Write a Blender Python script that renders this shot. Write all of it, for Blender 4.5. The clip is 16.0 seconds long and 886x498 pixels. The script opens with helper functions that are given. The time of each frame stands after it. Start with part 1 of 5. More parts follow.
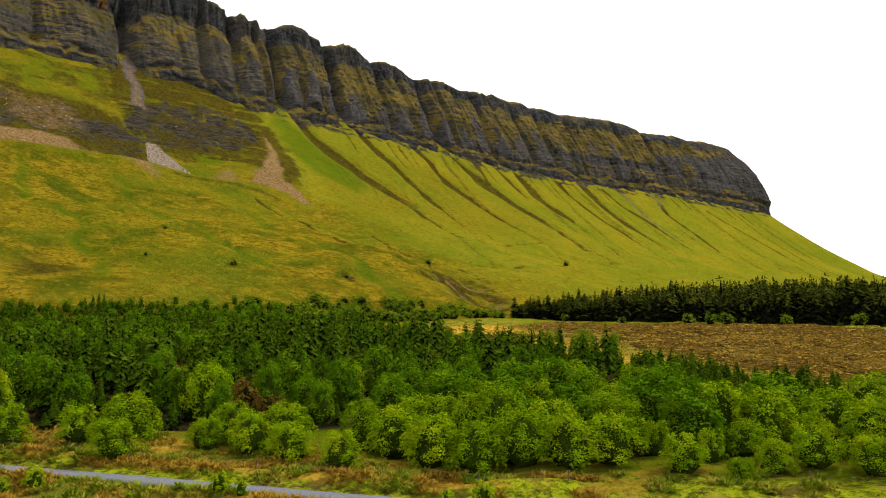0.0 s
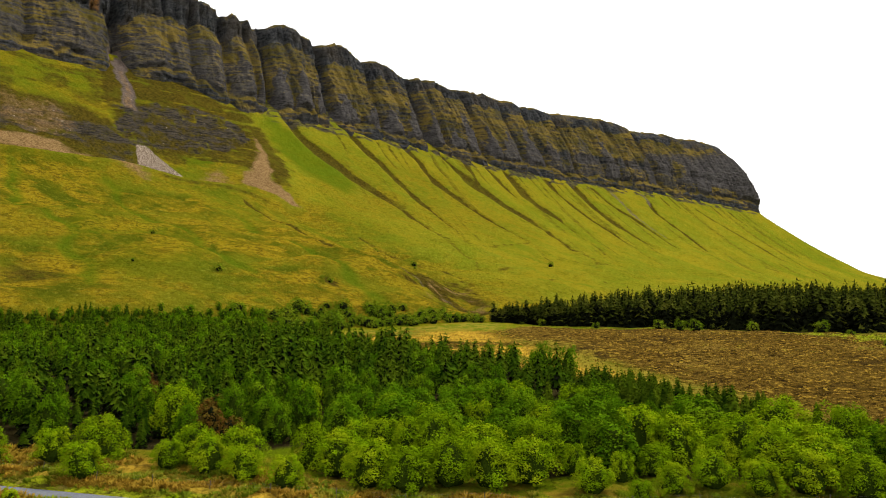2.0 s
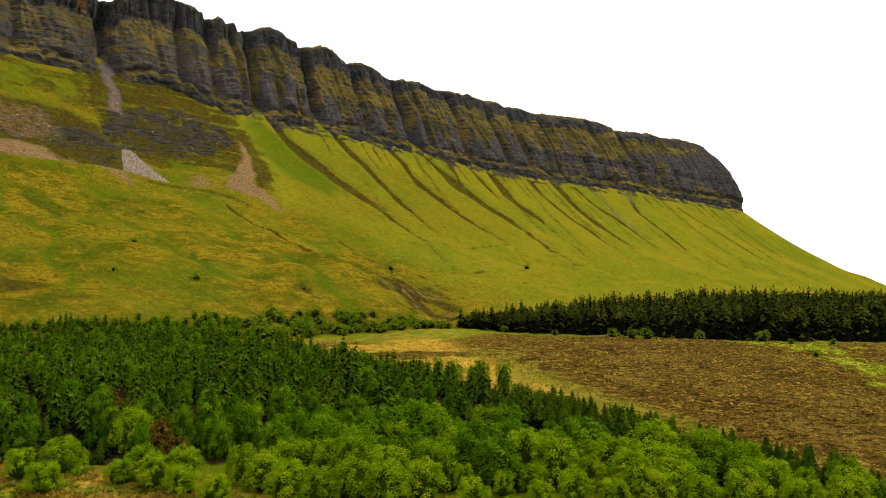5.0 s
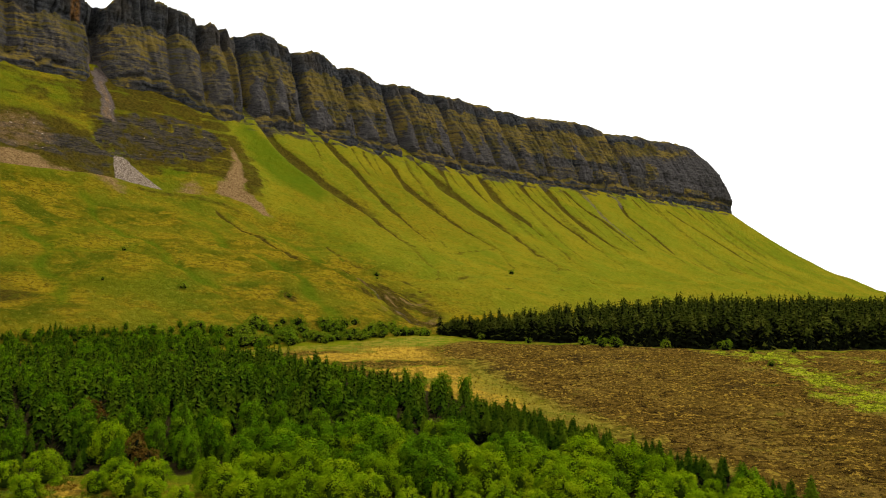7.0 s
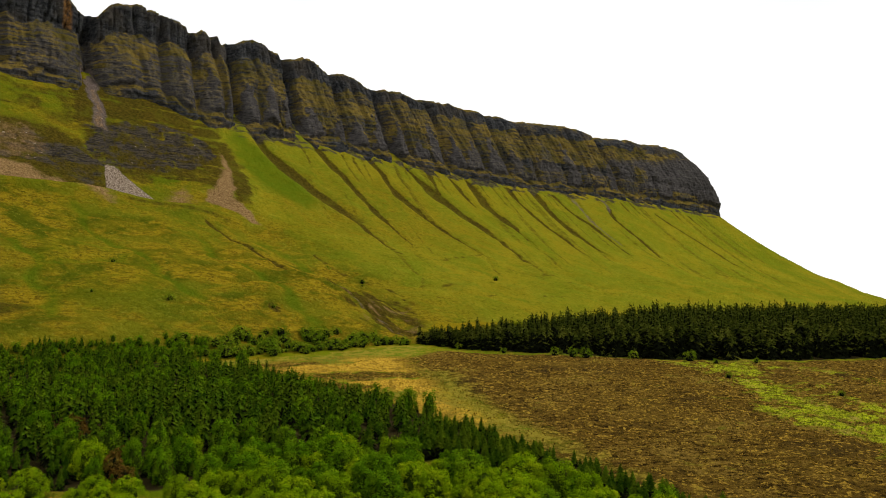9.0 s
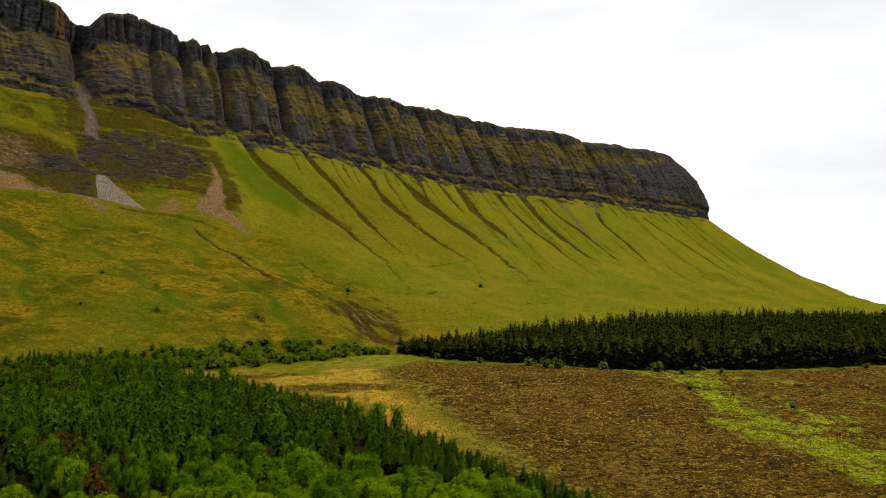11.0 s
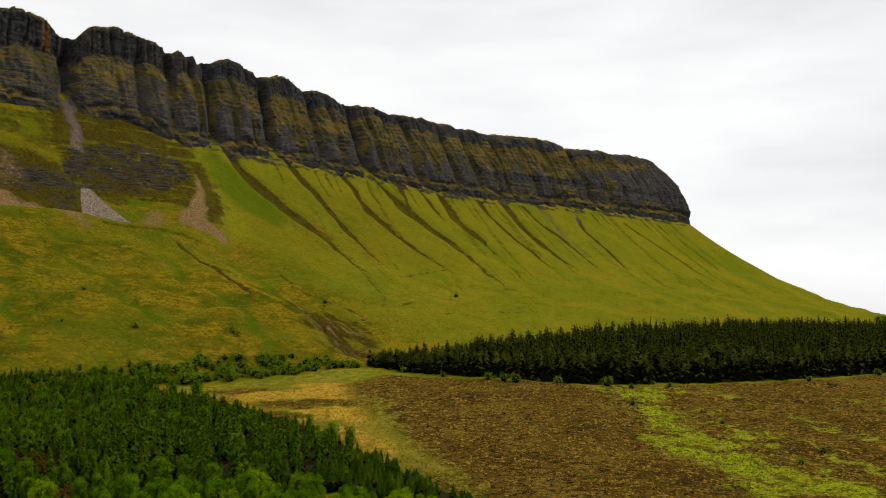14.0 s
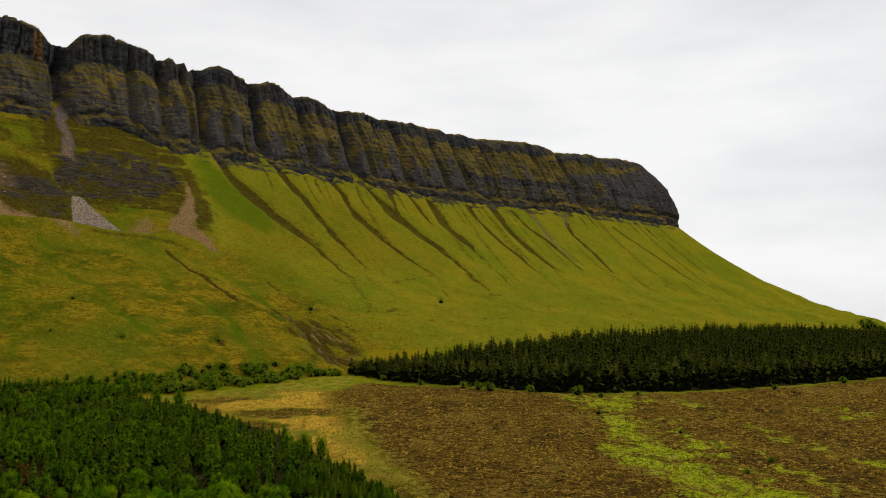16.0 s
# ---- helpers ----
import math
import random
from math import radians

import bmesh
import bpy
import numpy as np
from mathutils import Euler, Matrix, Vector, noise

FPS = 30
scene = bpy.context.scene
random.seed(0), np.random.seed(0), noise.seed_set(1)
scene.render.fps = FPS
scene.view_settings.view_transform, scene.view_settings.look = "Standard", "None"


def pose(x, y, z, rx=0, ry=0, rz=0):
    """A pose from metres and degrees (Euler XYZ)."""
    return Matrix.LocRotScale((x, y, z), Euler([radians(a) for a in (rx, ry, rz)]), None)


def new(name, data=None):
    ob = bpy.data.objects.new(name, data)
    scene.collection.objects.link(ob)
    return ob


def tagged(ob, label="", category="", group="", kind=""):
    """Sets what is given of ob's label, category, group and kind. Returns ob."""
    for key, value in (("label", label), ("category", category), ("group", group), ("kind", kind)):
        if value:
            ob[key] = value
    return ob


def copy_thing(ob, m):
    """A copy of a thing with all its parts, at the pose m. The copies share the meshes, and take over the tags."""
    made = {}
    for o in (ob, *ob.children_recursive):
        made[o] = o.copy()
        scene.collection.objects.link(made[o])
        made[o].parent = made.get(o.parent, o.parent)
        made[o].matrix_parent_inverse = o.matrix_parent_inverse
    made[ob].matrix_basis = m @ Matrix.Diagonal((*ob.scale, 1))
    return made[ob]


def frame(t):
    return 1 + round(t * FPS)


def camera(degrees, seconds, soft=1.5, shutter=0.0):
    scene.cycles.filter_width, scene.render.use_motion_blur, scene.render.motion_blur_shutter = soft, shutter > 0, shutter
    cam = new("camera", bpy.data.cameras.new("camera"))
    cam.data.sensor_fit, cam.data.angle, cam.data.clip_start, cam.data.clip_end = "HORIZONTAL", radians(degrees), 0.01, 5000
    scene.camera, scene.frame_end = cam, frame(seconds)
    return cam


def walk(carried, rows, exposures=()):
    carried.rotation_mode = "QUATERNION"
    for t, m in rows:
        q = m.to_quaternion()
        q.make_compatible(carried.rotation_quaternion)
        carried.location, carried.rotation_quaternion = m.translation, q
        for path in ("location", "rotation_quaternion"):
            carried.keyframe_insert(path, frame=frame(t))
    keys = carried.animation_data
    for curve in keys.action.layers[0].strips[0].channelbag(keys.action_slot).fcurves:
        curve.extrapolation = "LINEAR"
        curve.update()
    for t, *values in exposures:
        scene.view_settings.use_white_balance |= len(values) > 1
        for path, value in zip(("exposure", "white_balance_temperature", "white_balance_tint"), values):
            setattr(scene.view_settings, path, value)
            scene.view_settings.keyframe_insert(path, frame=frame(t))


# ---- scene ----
cam = camera(60.8, 16.0, soft=1.0)
METRES, EYE, TILT, LEAN, TURN = 150.0, 16.0, 6.5, 0.0, 0.0
ROWS = [
    (0.0, 0.0, 0.0, 0.0, 0.0, 0.0, -0.0),
    (0.5, 0.0114, -0.0158, 0.0106, -0.08, -0.1, -0.01),
    (1.0, 0.0261, -0.0335, 0.0219, -0.17, -0.22, -0.06),
    (1.5, 0.0396, -0.0502, 0.0327, -0.25, -0.35, -0.09),
    (2.0, 0.0545, -0.069, 0.0445, -0.32, -0.48, -0.12),
    (2.5, 0.0684, -0.0874, 0.0555, -0.38, -0.6, -0.13),
    (3.0, 0.0851, -0.108, 0.0673, -0.46, -0.71, -0.16),
    (3.5, 0.1008, -0.1273, 0.0778, -0.53, -0.79, -0.19),
    (4.0, 0.1178, -0.1499, 0.0892, -0.61, -0.9, -0.21),
    (6.5, 0.1963, -0.2645, 0.1423, -0.95, -1.14, -0.33),
    (7.0, 0.2143, -0.2899, 0.1561, -1.01, -1.17, -0.36),
    (7.5, 0.2303, -0.3132, 0.1694, -1.09, -1.2, -0.35),
    (8.0, 0.2484, -0.3391, 0.1844, -1.15, -1.23, -0.37),
    (8.5, 0.2643, -0.362, 0.1982, -1.22, -1.25, -0.37),
    (9.0, 0.2814, -0.3878, 0.2133, -1.29, -1.28, -0.36),
    (11.5, 0.3663, -0.51, 0.2856, -1.66, -1.35, -0.32),
    (12.0, 0.3845, -0.5358, 0.3004, -1.75, -1.37, -0.31),
    (12.5, 0.4016, -0.5599, 0.3142, -1.84, -1.39, -0.3),
    (13.0, 0.4206, -0.5859, 0.3294, -1.94, -1.41, -0.3),
    (13.5, 0.4381, -0.6099, 0.3437, -2.02, -1.43, -0.31),
    (14.0, 0.4574, -0.6356, 0.3593, -2.1, -1.44, -0.31),
    (14.5, 0.4752, -0.6594, 0.3734, -2.16, -1.46, -0.32),
    (15.0, 0.4953, -0.6855, 0.3885, -2.24, -1.47, -0.34),
    (15.5, 0.513, -0.7091, 0.4027, -2.31, -1.49, -0.36),
    (16.0, 0.5322, -0.735, 0.4181, -2.37, -1.52, -0.36),
]
walk(cam, [(t, pose(0, 0, EYE, TILT, LEAN, TURN) @ pose(METRES * x, METRES * y, METRES * z, 90 + pitch, roll, yaw)) for t, x, y, z, yaw, pitch, roll in ROWS], [(0.0, -0.11), (4.0, -0.16), (6.5, -0.38), (9.0, -0.62), (11.5, -0.80), (14.0, -0.90), (16.0, -1.00)])

# ---- daylight: a bright, high overcast with a soft sun ----
SUN_TURN, SUN_HIGH = radians(-62), radians(52)
world = bpy.data.worlds.new("overcast")
scene.world = world
world.use_nodes = True
wn, wl = world.node_tree.nodes, world.node_tree.links
wn.clear()
w_out = wn.new("ShaderNodeOutputWorld")
w_mix = wn.new("ShaderNodeMixShader")
w_sky = wn.new("ShaderNodeTexSky")
w_sky.sky_type, w_sky.sun_disc, w_sky.sun_elevation, w_sky.sun_rotation = "NISHITA", False, SUN_HIGH, -SUN_TURN
w_blue = wn.new("ShaderNodeBackground")
w_blue.inputs["Strength"].default_value = 0.12
w_cloud = wn.new("ShaderNodeBackground")
w_cloud.inputs["Strength"].default_value = 1.6
w_co = wn.new("ShaderNodeTexCoord")
w_map = wn.new("ShaderNodeMapping")
w_map.inputs["Scale"].default_value = (1.0, 1.0, 4.0)
w_noise = wn.new("ShaderNodeTexNoise")
w_noise.inputs["Scale"].default_value, w_noise.inputs["Detail"].default_value = 2.2, 5.0
w_ramp = wn.new("ShaderNodeValToRGB")
w_ramp.color_ramp.elements[0].position, w_ramp.color_ramp.elements[0].color = 0.32, (0.97, 0.975, 0.99, 1)
w_ramp.color_ramp.elements[1].position, w_ramp.color_ramp.elements[1].color = 0.56, (1.20, 1.20, 1.20, 1)
wl.new(w_co.outputs["Generated"], w_map.inputs["Vector"])
wl.new(w_map.outputs["Vector"], w_noise.inputs["Vector"])
wl.new(w_noise.outputs["Fac"], w_ramp.inputs["Fac"])
wl.new(w_ramp.outputs["Color"], w_cloud.inputs["Color"])
wl.new(w_sky.outputs["Color"], w_blue.inputs["Color"])
w_mix.inputs["Fac"].default_value = 0.95
wl.new(w_blue.outputs["Background"], w_mix.inputs[1])
wl.new(w_cloud.outputs["Background"], w_mix.inputs[2])
wl.new(w_mix.outputs["Shader"], w_out.inputs["Surface"])

sun = new("sun", bpy.data.lights.new("sun", "SUN"))
sun.data.energy, sun.data.angle, sun.data.color = 4.2, radians(10), (1.0, 0.95, 0.86)
sun.rotation_euler = (radians(90) - SUN_HIGH, 0, SUN_TURN + radians(180))

# ---- materials ----
class Nodes:
    """A short way to write a node material."""

    def __init__(self, name, rough=0.8):
        self.m = bpy.data.materials.new(name)
        self.m.use_nodes = True
        self.n, self.l = self.m.node_tree.nodes, self.m.node_tree.links
        self.bsdf = self.n["Principled BSDF"]
        self.bsdf.inputs["Roughness"].default_value = rough
        self.bsdf.inputs["Specular IOR Level"].default_value = 0.0
        self.pos = self.n.new("ShaderNodeNewGeometry")

    def put(self, socket, value):
        if isinstance(value, (int, float)):
            socket.default_value = value
        elif isinstance(value, tuple):
            socket.default_value = (*value, 1.0) if len(value) == 3 and socket.type == "RGBA" else value
        else:
            self.l.new(value, socket)

    def noise(self, scale, detail=4.0, stretch=(1, 1, 1), turn=(0, 0, 0), rough=0.55, warp=0.0):
        mp = self.n.new("ShaderNodeMapping")
        mp.inputs["Scale"].default_value = stretch
        mp.inputs["Rotation"].default_value = turn
        self.l.new(self.pos.outputs["Position"], mp.inputs["Vector"])
        t = self.n.new("ShaderNodeTexNoise")
        t.inputs["Scale"].default_value, t.inputs["Detail"].default_value = scale, detail
        t.inputs["Roughness"].default_value, t.inputs["Distortion"].default_value = rough, warp
        self.l.new(mp.outputs["Vector"], t.inputs["Vector"])
        return t.outputs["Fac"]

    def attr(self, name):
        a = self.n.new("ShaderNodeAttribute")
        a.attribute_name = name
        return a.outputs["Fac"]

    def math(self, op, a, b=0.0, c=None):
        k = self.n.new("ShaderNodeMath")
        k.operation = op
        self.put(k.inputs[0], a), self.put(k.inputs[1], b)
        if c is not None:
            self.put(k.inputs[2], c)
        return k.outputs[0]

    def step(self, a, lo, hi):
        k = self.n.new("ShaderNodeMapRange")
        k.interpolation_type = "SMOOTHSTEP"
        self.put(k.inputs["Value"], a)
        k.inputs["From Min"].default_value, k.inputs["From Max"].default_value = lo, hi
        return k.outputs["Result"]

    def mix(self, f, a, b, kind="MIX"):
        k = self.n.new("ShaderNodeMix")
        k.data_type, k.blend_type = "RGBA", kind
        self.put(k.inputs["Factor"], f), self.put(k.inputs["A"], a), self.put(k.inputs["B"], b)
        return next(o for o in k.outputs if o.type == "RGBA")

    def up(self):
        s = self.n.new("ShaderNodeSeparateXYZ")
        self.l.new(self.pos.outputs["Normal"], s.inputs[0])
        return s.outputs["Z"]

    def bump(self, height, distance, strength=1.0):
        b = self.n.new("ShaderNodeBump")
        b.inputs["Distance"].default_value, b.inputs["Strength"].default_value = distance, strength
        self.l.new(height, b.inputs["Height"])
        self.l.new(b.outputs["Normal"], self.bsdf.inputs["Normal"])

    def done(self, colour):
        self.put(self.bsdf.inputs["Base Color"], colour)
        return self.m


def patch(nd, name, grain, soft=0.12, reach=0.9):
    """A patch of ground cover whose edge is broken up by the grain."""
    return nd.step(nd.math("ADD", nd.attr(name), nd.math("MULTIPLY", nd.math("SUBTRACT", grain, 0.5), reach)), 0.5 - soft, 0.5 + soft)


def slope_grass():
    """Hill pasture with dry patches, terracettes, eroded gullies, scree and bare shale."""
    nd = Nodes("hill_grass", 0.9)
    big, mid, fine = nd.noise(0.012, 4, warp=0.6), nd.noise(0.05, 6, rough=0.6), nd.noise(0.38, 6, rough=0.7)
    grain = nd.noise(0.16, 6, rough=0.65)
    tread = nd.noise(0.34, 5, stretch=(0.55, 0.55, 1.9), rough=0.68, warp=1.2)
    tussock = nd.noise(0.11, 7, stretch=(0.8, 0.8, 1.5), rough=0.72, warp=0.8)
    c = nd.mix(nd.step(big, 0.36, 0.64), (0.166, 0.182, 0.009), (0.250, 0.206, 0.011))
    c = nd.mix(nd.math("MULTIPLY", nd.step(tussock, 0.54, 0.68), 0.55), c, (0.096, 0.104, 0.005))
    c = nd.mix(nd.math("MULTIPLY", nd.step(tussock, 0.44, 0.32), 0.60), c, (0.310, 0.290, 0.018))
    c = nd.mix(nd.math("MULTIPLY", nd.step(mid, 0.45, 0.70), 0.7), c, (0.179, 0.194, 0.013))
    c = nd.mix(nd.math("MULTIPLY", nd.attr("dry"), 0.80), c, nd.mix(nd.step(mid, 0.42, 0.58), (0.0450, 0.0570, 0.0030), (0.1020, 0.0860, 0.0040)))
    gold = nd.noise(0.040, 6, stretch=(1, 1, 1.3), rough=0.66, warp=0.4)
    c = nd.mix(nd.math("MULTIPLY", nd.math("MULTIPLY", nd.attr("dry"), 0.9), nd.step(gold, 0.43, 0.58)), c, (0.267, 0.183, 0.009))
    rusty = nd.math("MULTIPLY", nd.step(tread, 0.46, 0.60), nd.math("MULTIPLY", nd.attr("dry"), nd.step(gold, 0.40, 0.60)))
    c = nd.mix(nd.math("MULTIPLY", rusty, 0.85), c, (0.0946, 0.0601, 0.0064))
    c = nd.mix(nd.math("MULTIPLY", nd.step(tread, 0.52, 0.66), 0.42), c, (0.0655, 0.0710, 0.0036))
    c = nd.mix(nd.math("MULTIPLY", nd.step(fine, 0.52, 0.68), 0.45), c, (0.0637, 0.0728, 0.0036))
    c = nd.mix(nd.math("MULTIPLY", nd.step(fine, 0.46, 0.34), 0.40), c, (0.265, 0.239, 0.027))
    c = nd.mix(nd.math("MULTIPLY", patch(nd, "lush", mid, 0.3, 0.8), 0.7), c, nd.mix(fine, (0.0473, 0.0910, 0.0034), (0.0837, 0.1347, 0.0045)))
    heath = nd.mix(nd.step(fine, 0.4, 0.62), (0.0328, 0.0237, 0.0055), (0.0874, 0.0610, 0.0091))
    heath = nd.mix(nd.math("MULTIPLY", nd.step(mid, 0.50, 0.64), 0.45), heath, (0.0910, 0.0855, 0.0073))
    c = nd.mix(nd.math("MULTIPLY", patch(nd, "heath", grain, 0.20, 0.8), 0.9), c, heath)
    rock = nd.noise(0.20, 8, stretch=(0.4, 0.4, 3.2), rough=0.75)
    shale = nd.mix(nd.step(rock, 0.40, 0.60), (0.0182, 0.0164, 0.0155), (0.0728, 0.0601, 0.0455))
    shale = nd.mix(nd.math("MULTIPLY", nd.step(tread, 0.50, 0.62), 0.6), shale, (0.0764, 0.0601, 0.0109))
    c = nd.mix(patch(nd, "shale", grain, 0.22, 1.0), c, shale)
    stones = nd.noise(0.6, 6, rough=0.85)
    c = nd.mix(patch(nd, "mauve", grain, 0.22, 0.8), c, nd.mix(nd.step(stones, 0.38, 0.62), (0.0582, 0.0437, 0.0364), (0.1729, 0.1319, 0.1092)))
    c = nd.mix(patch(nd, "tan", grain, 0.30, 1.0), c, nd.mix(nd.step(stones, 0.38, 0.62), (0.1365, 0.0790, 0.0270), (0.3150, 0.1980, 0.0860)))
    boulders = nd.n.new("ShaderNodeTexVoronoi")
    boulders.inputs["Scale"].default_value = 0.75
    nd.l.new(nd.pos.outputs["Position"], boulders.inputs["Vector"])
    pale = nd.mix(nd.step(boulders.outputs["Distance"], 0.30, 0.62), nd.mix(stones, (0.3003, 0.2321, 0.1729), (0.4368, 0.3503, 0.2730)), (0.1365, 0.0983, 0.0673))
    c = nd.mix(patch(nd, "scree", grain, 0.12, 0.6), c, pale)
    nd.bump(nd.math("ADD", nd.math("MULTIPLY", tread, 0.7), nd.math("ADD", grain, nd.math("MULTIPLY", fine, 0.8))), 4.0)
    return nd.done(c)


def cliff_rock():
    """Grey bedded limestone: bare on the crags and flatirons, turf on the beds between them."""
    nd = Nodes("cliff_rock", 0.85)
    bed = nd.noise(0.15, 8, stretch=(0.35, 0.35, 1.8), rough=0.72, warp=0.5)
    leafs = nd.noise(0.60, 6, stretch=(0.13, 0.13, 1.0), rough=0.7, warp=0.8)
    blot, grain = nd.noise(0.025, 5), nd.noise(0.22, 8, rough=0.75)
    speck = nd.noise(0.75, 5, stretch=(0.7, 0.7, 1.3), rough=0.75)
    streak = nd.noise(0.14, 6, stretch=(1, 1, 0.12), rough=0.65)
    rock = nd.mix(nd.step(nd.math("ADD", nd.math("MULTIPLY", bed, 0.5), nd.math("MULTIPLY", grain, 0.5)), 0.40, 0.60), (0.0179, 0.0188, 0.0216), (0.0714, 0.0714, 0.0714))
    rock = nd.mix(nd.math("MULTIPLY", nd.step(streak, 0.5, 0.7), 0.6), rock, (0.0207, 0.0216, 0.0235))
    rock = nd.mix(nd.math("MULTIPLY", nd.step(blot, 0.44, 0.66), 0.5), rock, (0.0780, 0.0620, 0.0440))
    rock = nd.mix(nd.math("MULTIPLY", nd.attr("ochre"), nd.step(grain, 0.3, 0.6)), rock, (0.2068, 0.0987, 0.0263))
    shaly = nd.mix(nd.step(nd.math("ADD", nd.math("MULTIPLY", leafs, 0.7), nd.math("MULTIPLY", grain, 0.3)), 0.34, 0.64), (0.0254, 0.0235, 0.0235), (0.0978, 0.0884, 0.0827))
    rock = nd.mix(nd.step(nd.attr("shaly"), 0.2, 0.6), rock, shaly)
    rock = nd.mix(nd.math("MULTIPLY", nd.step(speck, 0.50, 0.36), 0.7), rock, (0.0132, 0.0132, 0.0150))
    turf = nd.mix(nd.step(blot, 0.38, 0.62), (0.0840, 0.0660, 0.0150), (0.1680, 0.1180, 0.0250))
    turf = nd.mix(nd.math("MULTIPLY", nd.step(grain, 0.50, 0.72), 0.8), turf, (0.0545, 0.0470, 0.0113))
    turf = nd.mix(nd.math("MULTIPLY", nd.step(leafs, 0.46, 0.36), 0.65), turf, (0.0376, 0.0310, 0.0113))
    turf = nd.mix(nd.math("MULTIPLY", nd.step(speck, 0.48, 0.36), 0.6), turf, (0.0338, 0.0282, 0.0085))
    g = nd.math("ADD", nd.math("MULTIPLY", nd.math("SUBTRACT", nd.up(), 0.42), 0.5), nd.math("MULTIPLY", nd.math("SUBTRACT", 0.49, nd.attr("crag")), 0.62))
    g = nd.math("ADD", g, nd.math("MULTIPLY", nd.math("SUBTRACT", grain, 0.5), 1.0))
    g = nd.math("ADD", g, nd.math("MULTIPLY", nd.math("SUBTRACT", leafs, 0.5), 1.2))
    c = nd.mix(nd.step(g, -0.16, 0.30), rock, turf)
    c = nd.mix(patch(nd, "scree", grain, 0.15, 0.8), c, nd.mix(grain, (0.0602, 0.0451, 0.0376), (0.1786, 0.1363, 0.1128)))
    nd.bump(nd.math("ADD", nd.math("MULTIPLY", leafs, 1.0), nd.math("ADD", grain, nd.math("MULTIPLY", streak, 1.2))), 3.0)
    return nd.done(c)


def valley_ground():
    """Rough pasture, straw-coloured moor grass and a cut, stubbly brown heath."""
    nd = Nodes("valley_ground", 0.92)
    big, mid, fine = nd.noise(0.03, 5), nd.noise(0.20, 7, rough=0.7), nd.noise(1.1, 6, rough=0.75)
    rows = nd.noise(0.42, 9, stretch=(0.8, 1.15, 1), turn=(0, 0, 0.35), rough=0.85)
    c = nd.mix(nd.step(mid, 0.40, 0.62), (0.1160, 0.1595, 0.0043), (0.2175, 0.1812, 0.0116))
    c = nd.mix(nd.step(fine, 0.50, 0.68), c, (0.0508, 0.0696, 0.0043))
    hill = nd.mix(nd.step(nd.noise(0.022, 5, warp=0.5), 0.40, 0.60), (0.125, 0.140, 0.004), (0.195, 0.142, 0.006))
    hill = nd.mix(nd.math("MULTIPLY", nd.step(nd.noise(0.38, 6, rough=0.7), 0.52, 0.68), 0.6), hill, (0.062, 0.072, 0.004))
    c = nd.mix(patch(nd, "hill", mid, 0.4, 0.6), c, hill)
    straw = nd.mix(nd.step(fine, 0.38, 0.60), (0.250, 0.150, 0.014), (0.560, 0.350, 0.036))
    straw = nd.mix(nd.step(mid, 0.52, 0.64), straw, (0.175, 0.108, 0.0150))
    straw = nd.mix(nd.step(big, 0.50, 0.66), straw, (0.1522, 0.1595, 0.0145))
    c = nd.mix(patch(nd, "straw", mid, 0.25, 1.3), c, straw)
    cut = nd.mix(nd.step(rows, 0.40, 0.56), (0.0126, 0.0081, 0.0036), (0.122, 0.072, 0.012))
    cut = nd.mix(nd.math("MULTIPLY", nd.step(nd.math("ADD", nd.math("MULTIPLY", rows, 0.7), nd.math("MULTIPLY", big, 0.5)), 0.62, 0.76), 0.9), cut, (0.2250, 0.1458, 0.0270))
    cut = nd.mix(nd.math("MULTIPLY", nd.step(nd.math("ADD", big, nd.math("MULTIPLY", mid, 0.4)), 0.64, 0.52), 0.55), cut, (0.0270, 0.0180, 0.0081))
    cut = nd.mix(nd.math("MULTIPLY", nd.step(nd.noise(0.05, 5, rough=0.6, warp=0.4), 0.52, 0.64), 0.30), cut, (0.1530, 0.0972, 0.0162))
    fleck = nd.noise(0.8, 5, rough=0.65)
    cut = nd.mix(nd.math("MULTIPLY", nd.step(nd.math("ADD", fleck, nd.math("MULTIPLY", nd.math("SUBTRACT", mid, 0.5), 0.7)), 0.57, 0.66), 0.95), cut, (0.345, 0.215, 0.027))
    cut = nd.mix(nd.math("MULTIPLY", nd.step(nd.math("ADD", mid, nd.math("MULTIPLY", big, 0.6)), 0.92, 1.06), 0.8), cut, (0.1044, 0.1109, 0.0104))
    c = nd.mix(patch(nd, "cut", mid, 0.25, 1.5), c, cut)
    wet = nd.mix(nd.step(fine, 0.38, 0.60), (0.120, 0.150, 0.006), (0.370, 0.410, 0.013))
    wet = nd.mix(nd.step(mid, 0.52, 0.64), wet, (0.3190, 0.2465, 0.0435))
    wet = nd.mix(nd.math("MULTIPLY", nd.step(rows, 0.52, 0.40), 0.9), wet, (0.040, 0.030, 0.008))
    wet = nd.mix(nd.math("MULTIPLY", nd.step(nd.noise(0.11, 6, rough=0.7), 0.53, 0.61), 0.65), wet, (0.060, 0.040, 0.010))
    c = nd.mix(patch(nd, "green", nd.step(nd.noise(0.075, 7, rough=0.72, warp=0.6), 0.34, 0.66), 0.16, 0.80), c, wet)
    meadow = nd.mix(nd.step(fine, 0.36, 0.62), (0.072, 0.108, 0.006), (0.150, 0.172, 0.010))
    c = nd.mix(patch(nd, "meadow", mid, 0.25, 1.6), c, nd.mix(nd.math("MULTIPLY", nd.step(mid, 0.42, 0.58), 0.75), nd.mix(nd.math("MULTIPLY", nd.step(big, 0.52, 0.66), 0.5), meadow, (0.046, 0.066, 0.006)), (0.290, 0.215, 0.026)))
